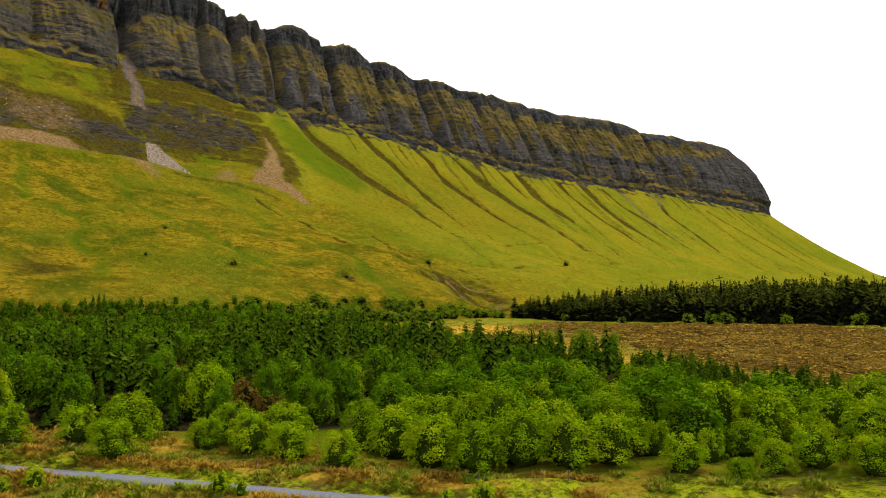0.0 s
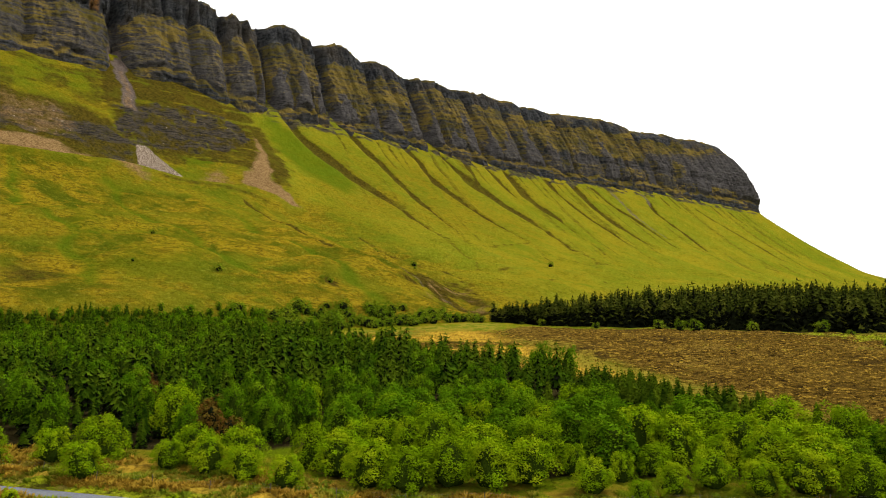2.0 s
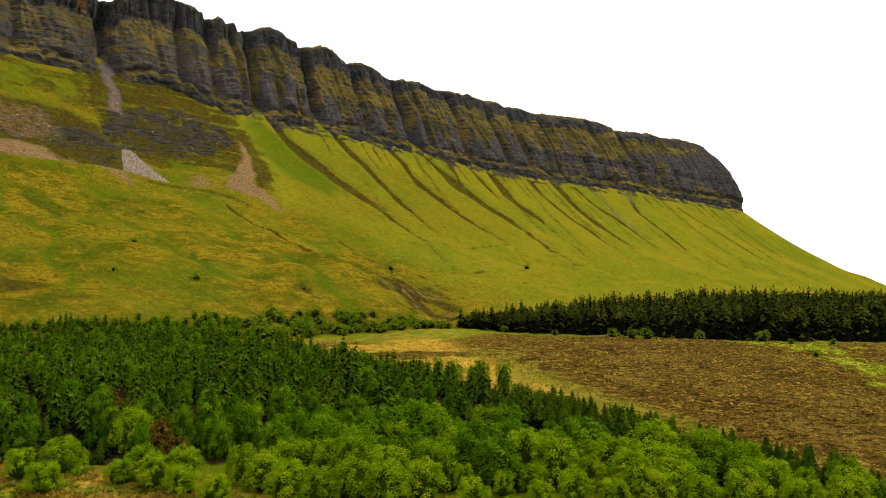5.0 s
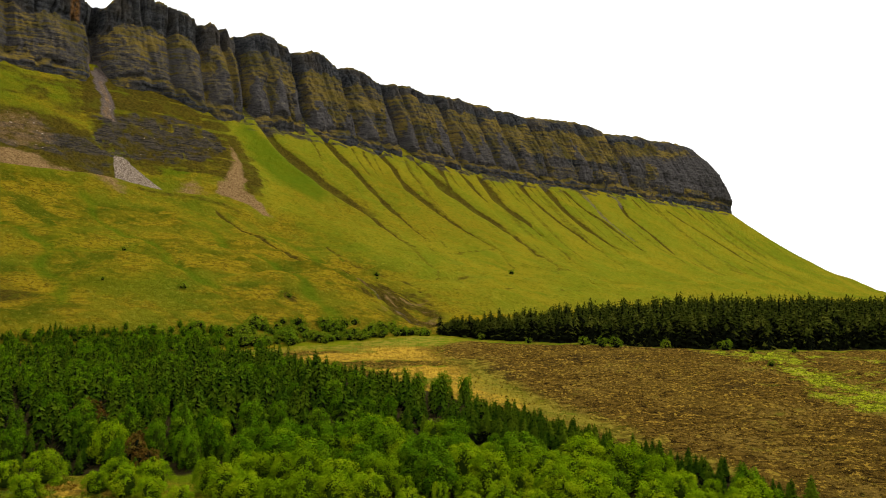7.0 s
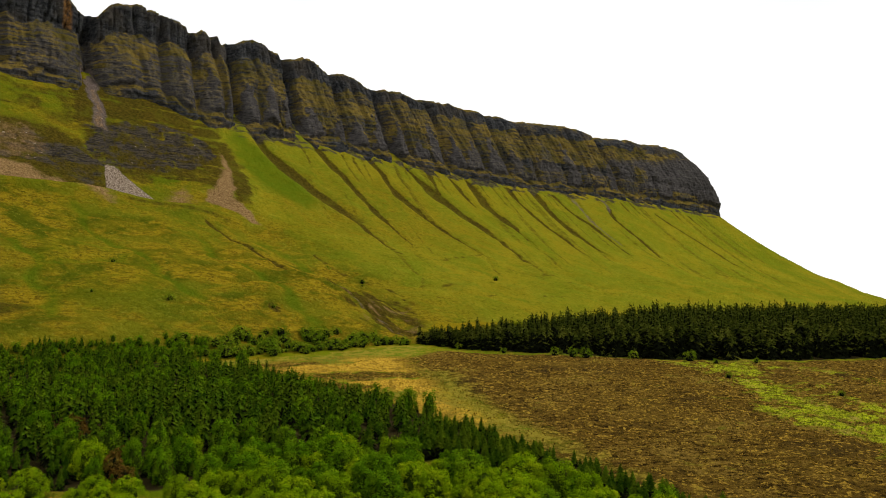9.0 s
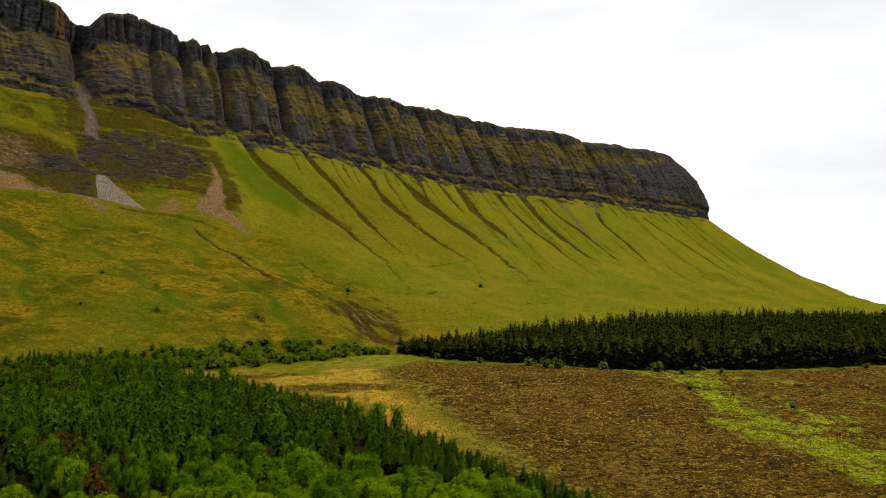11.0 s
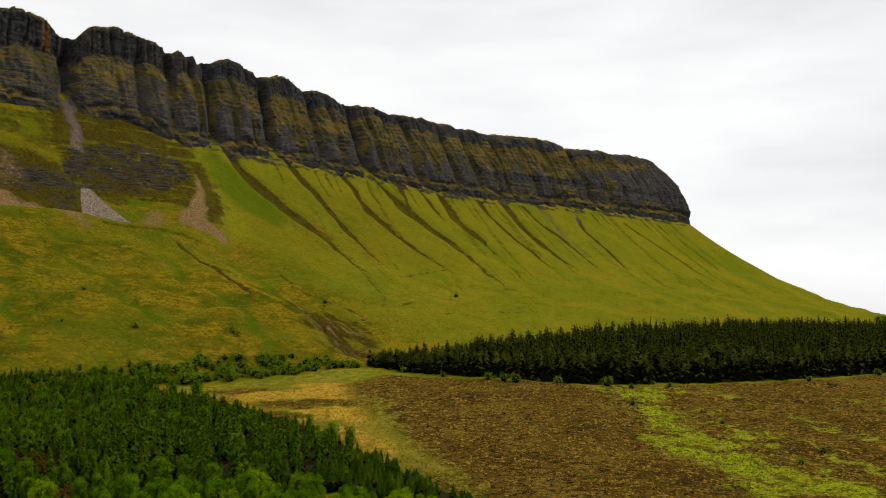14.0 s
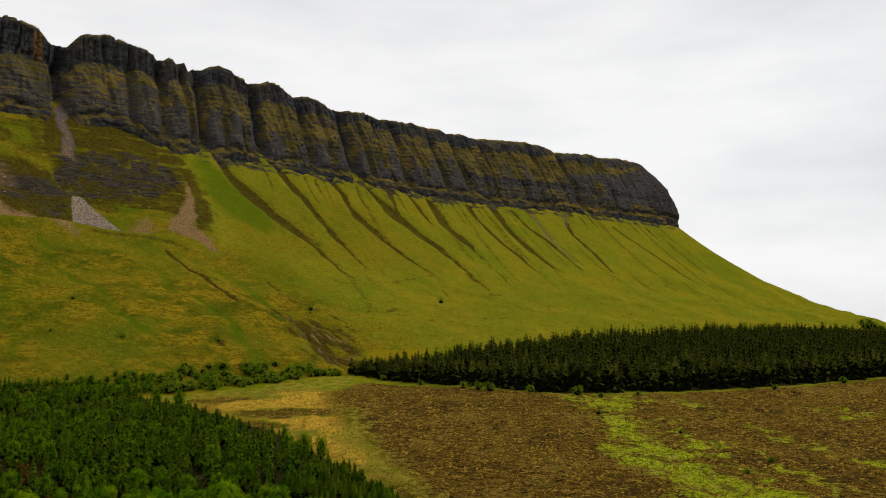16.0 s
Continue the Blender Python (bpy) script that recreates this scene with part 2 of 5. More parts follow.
    c = nd.mix(patch(nd, "litter", mid, 0.15, 0.5), c, nd.mix(fine, (0.0203, 0.0174, 0.0072), (0.0580, 0.0435, 0.0145)))
    c = nd.mix(patch(nd, "bracken", mid, 0.15, 0.8), c, nd.mix(fine, (0.030, 0.017, 0.007), (0.090, 0.050, 0.014)))
    nd.bump(nd.math("ADD", rows, nd.math("MULTIPLY", fine, 0.6)), 1.6)
    return nd.done(c)


def leaf(name, dark, light, dry, shine=0.0, grove=0.34, speckle=0.35):
    """Leaves: varied leaf by leaf and over the stand, and letting some light through."""
    nd = Nodes(name, 0.6)
    nd.bsdf.inputs["Specular IOR Level"].default_value = shine
    stand = nd.noise(grove, 3)
    bit = nd.pos.outputs["Random Per Island"]
    info = nd.n.new("ShaderNodeObjectInfo").outputs["Random"]
    c = nd.mix(nd.math("ADD", nd.math("MULTIPLY", bit, speckle), nd.math("MULTIPLY", nd.step(nd.noise(0.55, 3), 0.3, 0.7), 1.0 - speckle)), dark, light)
    c = nd.mix(nd.math("MULTIPLY", nd.step(stand, 0.42, 0.62), 0.8), c, dry)
    c = nd.mix(nd.math("MULTIPLY", nd.step(info, 0.15, 0.95), 0.75), c, nd.mix(bit, dark, nd.mix(0.5, dark, light)))
    nd.done(c)
    glow = nd.n.new("ShaderNodeBsdfTranslucent")
    nd.put(glow.inputs["Color"], c)
    both = nd.n.new("ShaderNodeMixShader")
    both.inputs["Fac"].default_value = 0.10
    nd.l.new(nd.bsdf.outputs[0], both.inputs[1]), nd.l.new(glow.outputs[0], both.inputs[2])
    nd.l.new(both.outputs[0], nd.n["Material Output"].inputs["Surface"])
    return nd.m


def plain(name, dark, light, scale=2.0, rough=0.8, stretch=(1, 1, 1), relief=0.02):
    nd = Nodes(name, rough)
    a, b = nd.noise(scale, 6, stretch=stretch, rough=0.7), nd.noise(scale * 0.12, 3)
    c = nd.mix(nd.step(a, 0.3, 0.7), dark, light)
    c = nd.mix(nd.math("MULTIPLY", nd.step(b, 0.45, 0.7), 0.4), c, dark)
    nd.bump(a, relief)
    return nd.done(c)


HILL, ROCK, VALLEY = slope_grass(), cliff_rock(), valley_ground()
SPRUCE = leaf("young_spruce", (0.009, 0.028, 0.002), (0.068, 0.122, 0.004), (0.094, 0.130, 0.005), grove=0.14)
DARK_SPRUCE = leaf("old_spruce", (0.008, 0.013, 0.002), (0.078, 0.096, 0.010), (0.120, 0.126, 0.014), grove=0.12)
WILLOW = leaf("willow_leaf", (0.052, 0.098, 0.001), (0.184, 0.288, 0.003), (0.208, 0.258, 0.004))
BIRCH = leaf("birch_leaf", (0.020, 0.060, 0.001), (0.090, 0.176, 0.003), (0.116, 0.178, 0.004))
THORN = leaf("thorn_leaf", (0.048, 0.090, 0.003), (0.140, 0.205, 0.007), (0.180, 0.205, 0.010), grove=0.2)
COPPER = leaf("russet_leaf", (0.040, 0.022, 0.004), (0.150, 0.075, 0.012), (0.110, 0.085, 0.010))
# dark colours that paint the shade inside crowns and among low fronds
DEEP_CROWN_SHADE = plain("deep_crown_shade", (0.003, 0.004, 0.002), (0.012, 0.014, 0.005), 4.0, 0.95)
CROWN_SHADE = plain("crown_shade", (0.012, 0.022, 0.002), (0.032, 0.050, 0.004), 4.0, 0.95)
BARK = plain("bark", (0.012, 0.009, 0.006), (0.050, 0.040, 0.028), 3.0, 0.9, (1, 1, 0.3))
ASPHALT = plain("asphalt", (0.0845, 0.0878, 0.0975), (0.1430, 0.1463, 0.1593), 3.0, 0.75, relief=0.01)
POST = plain("weathered_post", (0.055, 0.042, 0.028), (0.150, 0.120, 0.085), 6.0, 0.85, (1, 1, 0.2))
WIRE = plain("galvanised_wire", (0.1300, 0.1300, 0.1300), (0.2275, 0.2275, 0.2275), 5.0, 0.5)
STONE = plain("pale_stone", (0.24, 0.185, 0.135), (0.46, 0.370, 0.285), 0.8, 0.9)
TUFT = leaf("moor_grass", (0.15, 0.085, 0.012), (0.40, 0.240, 0.022), (0.26, 0.19, 0.014))
BRASH = leaf("cut_brash", (0.026, 0.015, 0.004), (0.19, 0.115, 0.014), (0.28, 0.180, 0.022))
RUSH = leaf("rush_tuft", (0.065, 0.096, 0.004), (0.160, 0.205, 0.009), (0.25, 0.20, 0.020))


# ---- the lie of the land: u runs along the cliffs, v from them down to the road, d is the distance below the cliff foot ----
FOOT_V, CORNER_U, CORNER_R = -772.0, 1462.0, 110.0


def to_uv(x, y):
    return 0.78 * x + 0.6258 * y, 0.6258 * x - 0.78 * y


def to_xy(u, v):
    return 0.78 * u + 0.6258 * v, 0.6258 * u - 0.78 * v


def smooth(a, b, t):
    s = np.clip((np.asarray(t, float) - a) / (b - a), 0, 1)
    return s * s * (3 - 2 * s)


def below_foot(u, v):
    """The distance out from the cliff foot, which bends back round the prow."""
    du, dv = u - CORNER_U, v - (FOOT_V - CORNER_R)
    corner = np.hypot(np.maximum(du, 0), np.maximum(dv, 0)) - CORNER_R
    return np.where((du > 0) | (dv > 0), corner, -CORNER_R)


PROFILE_D = np.array([-100, -60, 0, 30, 65, 100, 140, 180, 225, 300, 350, 400, 440, 500, 600, 800, 1200])
PROFILE_Z = np.array([346, 312, 262, 236, 209, 184, 158, 134, 111, 79, 65, 51, 40, 30, 19, 8, 0])


def bump(x, y, x0, y0, rx, ry, turn=0.0):
    c, s = math.cos(turn), math.sin(turn)
    a, b = (x - x0) * c + (y - y0) * s, -(x - x0) * s + (y - y0) * c
    return np.exp(-(a / rx) ** 2 - (b / ry) ** 2)


def land(x, y):
    """The height of the ground, from the road to the foot of the cliffs."""
    x, y = np.asarray(x, float), np.asarray(y, float)
    u, v = to_uv(x, y)
    d = below_foot(u, v)
    steps = np.array([-24, -12, 0, 12, 24])
    talus = sum(np.interp(d + s, PROFILE_D, PROFILE_Z) for s in steps) / 5
    foot = np.interp(u, [450, 760, 900, 1150, 1500], [1.0, 0.95, 0.95, 0.98, 0.99])
    talus = talus * foot
    talus = talus + 13 * bump(u, d, 100, 165, 90, 60) + 9 * bump(u, d, 325, 130, 40, 60) - 8 * bump(u, d, 235, 140, 35, 40)
    talus = talus + 5 * bump(u, d, 150, 330, 90, 60) + 4 * bump(u, d, 285, 370, 60, 45)
    talus = talus - np.interp(u, [60, 110, 190, 250], [9.0, 7.5, 3.6, 0.0]) * smooth(320, 390, d)
    low = 0.09 * (y - 92) - 0.02 * np.maximum(x - 170, 0) - 1.0 + 2.0 * bump(x, y, 140, 300, 70, 70)
    low = 44 * np.tanh(low / 44) - 0.05 * np.maximum(u - 800, 0)
    low = np.maximum(low, -3 - 0.015 * np.maximum(60 - y, 0))
    k = smooth(385, 500, d)
    return np.maximum(talus * (1 - k) + low * k, -60)

# ---- small tools for building ----
RNG = np.random.default_rng(7)


def lattice(i, j, seed):
    h = (i.astype(np.int64) * 374761393 + j.astype(np.int64) * 668265263 + seed * 974711) & 0x7FFFFFFF
    h = ((h ^ (h >> 13)) * 1274126177) & 0x7FFFFFFF
    return ((h ^ (h >> 16)) & 0xFFFFF) / 0xFFFFF


def wobble(x, y, seed=0):
    """Smooth value noise from 0 to 1."""
    x, y = np.broadcast_arrays(np.asarray(x, float), np.asarray(y, float))
    i, j = np.floor(x), np.floor(y)
    a, b = x - i, y - j
    a, b = a * a * (3 - 2 * a), b * b * (3 - 2 * b)
    p, q = lattice(i, j, seed), lattice(i + 1, j, seed)
    r, s = lattice(i, j + 1, seed), lattice(i + 1, j + 1, seed)
    return (p * (1 - a) + q * a) * (1 - b) + (r * (1 - a) + s * a) * b


def rough(x, y, octaves=4, seed=0):
    """Several octaves of it, about -1 to 1."""
    total, size = 0, 1.0
    for k in range(octaves):
        total = total + size * (2 * wobble(x * 2 ** k, y * 2 ** k, seed + k) - 1)
        size *= 0.5
    return total


def link(name, verts, faces, material, parent=None, shade=True, inner=None):
    """One mesh object from arrays of corners and of triangles or quads."""
    mesh = bpy.data.meshes.new(name)
    verts, faces = np.asarray(verts, np.float32), np.asarray(faces, np.int32)
    n, k = faces.shape
    mesh.vertices.add(len(verts))
    mesh.vertices.foreach_set("co", verts.ravel())
    mesh.loops.add(n * k)
    mesh.loops.foreach_set("vertex_index", faces.ravel())
    mesh.polygons.add(n)
    mesh.polygons.foreach_set("loop_start", np.arange(0, n * k, k, dtype=np.int32))
    mesh.polygons.foreach_set("use_smooth", np.full(n, shade))
    mesh.update(calc_edges=True)
    mesh.materials.append(material)
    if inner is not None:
        # inner faces get the painted crown shade, deeper for all but willow and birch
        mesh.materials.append(CROWN_SHADE if material in (WILLOW, BIRCH) else DEEP_CROWN_SHADE)
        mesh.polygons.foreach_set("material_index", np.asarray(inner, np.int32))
    ob = new(name, mesh)
    ob.parent = parent
    return ob


def layer(ob, name, values):
    """A cover of the ground, corner by corner."""
    a = ob.data.attributes.new(name, "FLOAT", "POINT")
    a.data.foreach_set("value", np.asarray(values, np.float32).ravel())


def sheet(rows, cols):
    """The quads of a grid of corners."""
    k = np.arange(rows * cols).reshape(rows, cols)
    return np.stack([k[:-1, :-1], k[:-1, 1:], k[1:, 1:], k[1:, :-1]], -1).reshape(-1, 4)


def part(name, bm, material, parent, label=""):
    mesh = bpy.data.meshes.new(name)
    bm.to_mesh(mesh)
    bm.free()
    mesh.materials.append(material)
    ob = new(name, mesh)
    ob.parent = parent
    return tagged(ob, label)


def inside(x, y, ring):
    """Whether places lie inside a ring of corners."""
    x, y = np.asarray(x, float), np.asarray(y, float)
    hit = np.zeros(x.shape, bool)
    for (x0, y0), (x1, y1) in zip(ring, ring[1:] + ring[:1]):
        hit ^= ((y0 > y) != (y1 > y)) & (x < (x1 - x0) * (y - y0) / ((y1 - y0) or 1e-9) + x0)
    return hit


def near_line(x, y, line):
    """The distance to a line of corners."""
    best = np.full(np.shape(x), 1e9)
    for (x0, y0), (x1, y1) in zip(line, line[1:]):
        dx, dy = x1 - x0, y1 - y0
        s = np.clip(((x - x0) * dx + (y - y0) * dy) / (dx * dx + dy * dy), 0, 1)
        best = np.minimum(best, np.hypot(x - x0 - s * dx, y - y0 - s * dy))
    return best


def cover(x, y, ring, edge=6.0):
    """1 well inside a ring, 0 well outside, a half on its edge."""
    away = near_line(x, y, ring + ring[:1])
    return np.clip(0.5 + np.where(inside(x, y, ring), away, -away) / (2 * edge), 0, 1)


# ---- the plan of the valley ----
ROAD = [(-400, 205), (-220, 143), (-120, 115.5), (-57, 97.5), (-24, 88.7), (-3, 83.0), (10, 81.3), (24, 81.3), (50, 82.8), (110, 80), (260, 40), (420, 20)]
CUT_HEATH = [(-48, 322), (-5, 352), (34, 346), (50, 372), (105, 352), (139, 339), (169, 322), (242, 340), (327, 368), (418, 412), (560, 478), (760, 540), (760, 40), (120, 50), (104, 96), (90, 122), (72, 152), (45, 198), (20, 236), (-34, 296)]
STRAW = [(-52, 318), (-8, 350), (32, 352), (42, 290), (62, 215), (84, 160), (70, 160), (45, 195), (10, 246), (-35, 298)]
TONGUE = [(-75, 318), (-20, 350), (20, 392), (45, 404), (42, 350), (25, 338), (0, 345), (-55, 312)]
STRIP = [(158, 322), (190, 328), (216, 332), (202, 300), (192, 262), (192, 225), (200, 180), (222, 130), (192, 104), (172, 150), (156, 200), (168, 240), (176, 290)]
STRIP_MARGIN = [(150, 326), (190, 330), (232, 336), (226, 300), (220, 262), (224, 225), (240, 180), (262, 130), (222, 100), (166, 150), (150, 200), (160, 240), (166, 290)]
STRIP_2 = [(226, 330), (240, 330), (246, 280), (262, 220), (290, 160), (276, 150), (250, 210), (230, 280)]
STRIP_3 = [(296, 304), (326, 308), (345, 280), (306, 272)]
STUBBLE_GREEN = [(36, 300), (58, 300), (64, 250), (74, 200), (92, 150), (106, 112), (96, 112), (74, 150), (50, 196), (40, 230), (44, 262)]
PLANTATION = [(-330, 250), (-150, 150), (-66, 113), (-44, 117), (-20, 118), (10, 130), (45, 141), (80, 118), (98, 98), (106, 97), (92, 120), (76, 146), (64, 164), (45, 196), (22, 232), (0, 258), (-38, 298), (-90, 332), (-150, 324), (-330, 360)]
DARK_WOOD = [(38, 412), (52, 396), (76, 378), (105, 358), (139, 344), (169, 328), (242, 346), (327, 374), (418, 418), (560, 486), (900, 640), (1000, 900), (775, 1000), (608, 860), (384, 690), (228, 568), (136, 482), (85, 440), (50, 424)]
SCRUB = [(-160, 296), (-90, 316), (-58, 334), (-24, 352), (14, 390), (38, 402), (32, 412), (8, 414), (-33, 388), (-93, 336), (-160, 306)]
THICKET = [(-8, 99), (2, 97), (20, 98), (50, 98), (80, 93), (106, 88), (95, 98), (72, 114), (55, 127), (36, 139), (12, 138), (-4, 130), (-13, 119), (-13, 106)]
CUT_PATCHES = [[(-50, 319), (-20, 324), (-6, 313), (-30, 305)], [(-10, 284), (10, 297), (44, 291), (42, 276), (10, 268), (-8, 275)], [(-14, 262), (8, 268), (24, 252), (14, 234), (-2, 246)]]
CLEARING = [(-78, 196), (-62, 184), (-50, 160), (-40, 146), (-47, 142), (-60, 156), (-72, 176), (-86, 190)]

# ---- the ground: one sheet to the horizon ----
def graded(lo, hi, step, far_lo, far_hi):
    out = [np.arange(lo, hi + step, step)]
    for end, way in ((far_lo, -1), (far_hi, 1)):
        at, gap, side = (lo if way < 0 else hi + step), step, []
        while way * (end - at) > 0:
            gap *= 1.22
            at += way * gap
            side.append(at)
        out.append(np.array(side))
    return np.unique(np.concatenate(out))


def seam(u):
    """How far below the cliff foot the hillside's own mesh reaches, before the valley floor takes over."""
    return 488 - 44 * smooth(285, 345, u)


def floor_height(x, y):
    """The height of the valley floor with its hummocks and the bank beside the lane."""
    near = smooth(900, 500, np.hypot(x, y - 250))
    lane = near_line(x, y, ROAD)
    off_road = smooth(2.2, 6.0, lane)
    heath = cover(x, y, CUT_HEATH, 5)
    verge = smooth(24, 12, lane)
    z = land(x, y) + near * off_road * (0.5 * rough(x / 14, y / 14, 3, 3) + (0.22 + 0.45 * heath) * rough(x / 5.0, y / 5.0, 2, 9))
    z = z + near * smooth(2.4, 4.0, lane) * verge * 0.45 * smooth(0.35, 0.75, wobble(x / 3.4, y / 3.4, 12))
    bank = np.exp(-((lane - 5.0) / 2.0) ** 2)
    return z + near * bank * 0.6 * (0.5 + wobble(x / 5, y / 5, 4))


def build_ground():
    gx, gy = graded(-200, 420, 2.0, -4500, 4500), np.unique(np.concatenate([graded(62, 470, 2.0, -4500, 4500), np.arange(76, 118, 1.0)]))
    x, y = np.meshgrid(gx, gy)
    u, v = to_uv(x, y)
    d = below_foot(u, v)
    z = floor_height(x, y)
    heath = cover(x, y, CUT_HEATH, 5)
    z = z - 6 * smooth(seam(u) - 12, seam(u) - 29, d) - 16 * smooth(seam(u) - 29, seam(u) - 55, d)
    z = np.where(np.hypot(x, y) > 2600, np.minimum(z, -40), z)
    ground = link("ground", np.stack([x, y, z], -1).reshape(-1, 3), sheet(*x.shape), VALLEY)
    roadside = smooth(26, 8, near_line(x, y, ROAD)) * smooth(-30, 60, -x + 40)
    felled = np.maximum.reduce([cover(x + 4 * rough(x / 9, y / 9, 2, 14), y + 4 * rough(x / 9, y / 9, 2, 15), r, 3.5) for r in CUT_PATCHES])
    layer(ground, "cut", np.maximum(heath * (1 - 0.72 * cover(x, y, STRAW, 14)), 0.72 * felled))
    layer(ground, "meadow", np.maximum(0.80 * cover(x, y, TONGUE, 7), 0.54 * cover(x, y, STUBBLE_GREEN, 9)))
    layer(ground, "hill", smooth(530, 460, d))
    layer(ground, "straw", np.maximum.reduce([cover(x, y, STRAW, 14) * (1 - 0.85 * felled), 0.84 * roadside, 0.62 * cover(x, y, STRIP_2, 6), 0.80 * cover(x, y, STRIP_MARGIN, 6)]))
    layer(ground, "green", np.maximum.reduce([cover(x, y, r, 7) * k for r, k in ((STRIP, 0.62), (STRIP_MARGIN, 0.25), (STRIP_2, 0.40), (STRIP_3, 0.42))] + [smooth(4.6, 3.2, near_line(x, y, ROAD)), 0.75 * smooth(0, 14, x) * smooth(13, 7, near_line(x, y, ROAD))]))
    layer(ground, "bracken", cover(x, y, CLEARING, 4))
    layer(ground, "litter", np.maximum.reduce([cover(x, y, PLANTATION, 4), cover(x, y, DARK_WOOD, 4), 0.62 * cover(x, y, THICKET, 3)]))
    return tagged(ground, "rough valley floor of pasture, straw grass and cut brown heath", "ground", kind="structure")


def build_road():
    line = []
    for (x0, y0), (x1, y1) in zip(ROAD, ROAD[1:]):
        n = max(2, int(math.hypot(x1 - x0, y1 - y0) / 3))
        line += [(x0 + (x1 - x0) * i / n, y0 + (y1 - y0) * i / n) for i in range(n)]
    p = np.array(line)
    for _ in range(6):
        p[1:-1] = (p[:-2] + 2 * p[1:-1] + p[2:]) / 4
    t = np.gradient(p, axis=0)
    t /= np.linalg.norm(t, axis=1)[:, None]
    side = np.stack([-t[:, 1], t[:, 0]], 1)
    offs = np.array([-1.95, -1.8, -0.9, 0.0, 0.9, 1.8, 1.95])
    high = np.array([-0.3, 0.0, 0.03, 0.05, 0.03, 0.0, -0.3])
    q = p[:, None, :] + side[:, None, :] * offs[None, :, None]
    z = land(p[:, 0], p[:, 1])[:, None] + high[None, :] + 0.12
    road = link("road", np.concatenate([q, z[..., None]], -1).reshape(-1, 3), sheet(*z.shape), ASPHALT)
    return tagged(road, "narrow grey asphalt lane across rough grass", "road", kind="structure")


# ---- the mountain ----
# gullies that run down the whole cliff: place at the rim, place at the foot, half width, depth at the rim, depth at the foot
DEEP = [(20, 12, 12, 18, 8), (140, 132, 9, 14, 6), (231, 224, 13, 36, 26), (357, 341, 6, 18, 10), (406, 388, 9, 22, 15), (490, 474, 10, 26, 26), (566, 553, 8, 14, 9), (641, 628, 11, 26, 30),
        (743, 732, 9, 20, 11), (822, 816, 8, 14, 9), (866, 872, 8, 14, 7), (937, 946, 8, 13, 8), (1072, 1083, 8, 12, 8), (1150, 1172, 12, 22, 16), (1282, 1276, 8, 8, 6)]
SHALLOW = [(84, 76, 8, 10, 4), (281, 279, 5, 10, 3), (317, 304, 7, 16, 5), (384, 372, 6, 12, 4), (440, 418, 4, 7, 3), (467, 446, 4, 8, 3), (532, 512, 4, 6, 3), (600, 588, 6, 8, 5), (672, 662, 7, 14, 6),
           (702, 697, 4, 7, 4), (782, 772, 6, 6, 4), (905, 910, 6, 7, 4), (1000, 1014, 7, 7, 5), (1040, 1052, 5, 4, 4), (1112, 1130, 5, 4, 4), (1218, 1226, 7, 6, 4), (1345, 1335, 6, 4, 2), (1415, 1400, 6, 4, 2)]
GULLIES = sorted(DEEP + SHALLOW)
RIM_W = [-300, 100, 162, 173, 191, 207, 217, 223, 240, 246, 255, 265, 289, 311, 321, 336, 352, 363, 368, 373, 379, 389, 396, 414, 427, 444, 461, 479, 487, 505, 520, 535, 553, 565, 583, 613]
RIM_Z = [424, 420, 414, 419, 417, 412, 402, 393, 396, 404, 413, 419, 424, 418, 418, 416, 407, 406, 411, 409, 402, 408, 399, 403, 411, 417, 411, 404, 397, 403, 410, 407, 398, 394, 398, 395]
RIM_W += [628, 634, 661, 695, 714, 729, 790, 815, 854, 868, 909, 937, 1067, 1143, 1160, 1281, 1300, 1382, 1447, 1491, 1560]
RIM_Z += [385, 383, 390, 393, 389, 387, 392, 389, 391, 386, 390, 387, 401, 401, 393, 406, 402, 411, 411, 400, 388]
BRINK_W, BRINK_H = [160, 260, 330, 380, 450, 590, 660, 800, 900, 1080, 1200], [0.66, 0.70, 0.74, 0.78, 0.80, 0.82, 0.85, 0.85, 0.83, 0.84, 0.86]


def cliff_line(w, shelf=0.0):
    """The foot of the cliff at w metres along it: its place in u, v and the way out from it; shelf: how far it stands back in the west."""
    bend = np.clip((w - CORNER_U) / CORNER_R, 0, math.pi / 2)
    past = np.maximum(w - CORNER_U - CORNER_R * math.pi / 2, 0)
    nu, nv = np.sin(bend), np.cos(bend)
    ledge = shelf * smooth(350, 285, w)
    return np.minimum(w, CORNER_U) + CORNER_R * nu, FOOT_V - CORNER_R + CORNER_R * nv - past - ledge, nu, nv


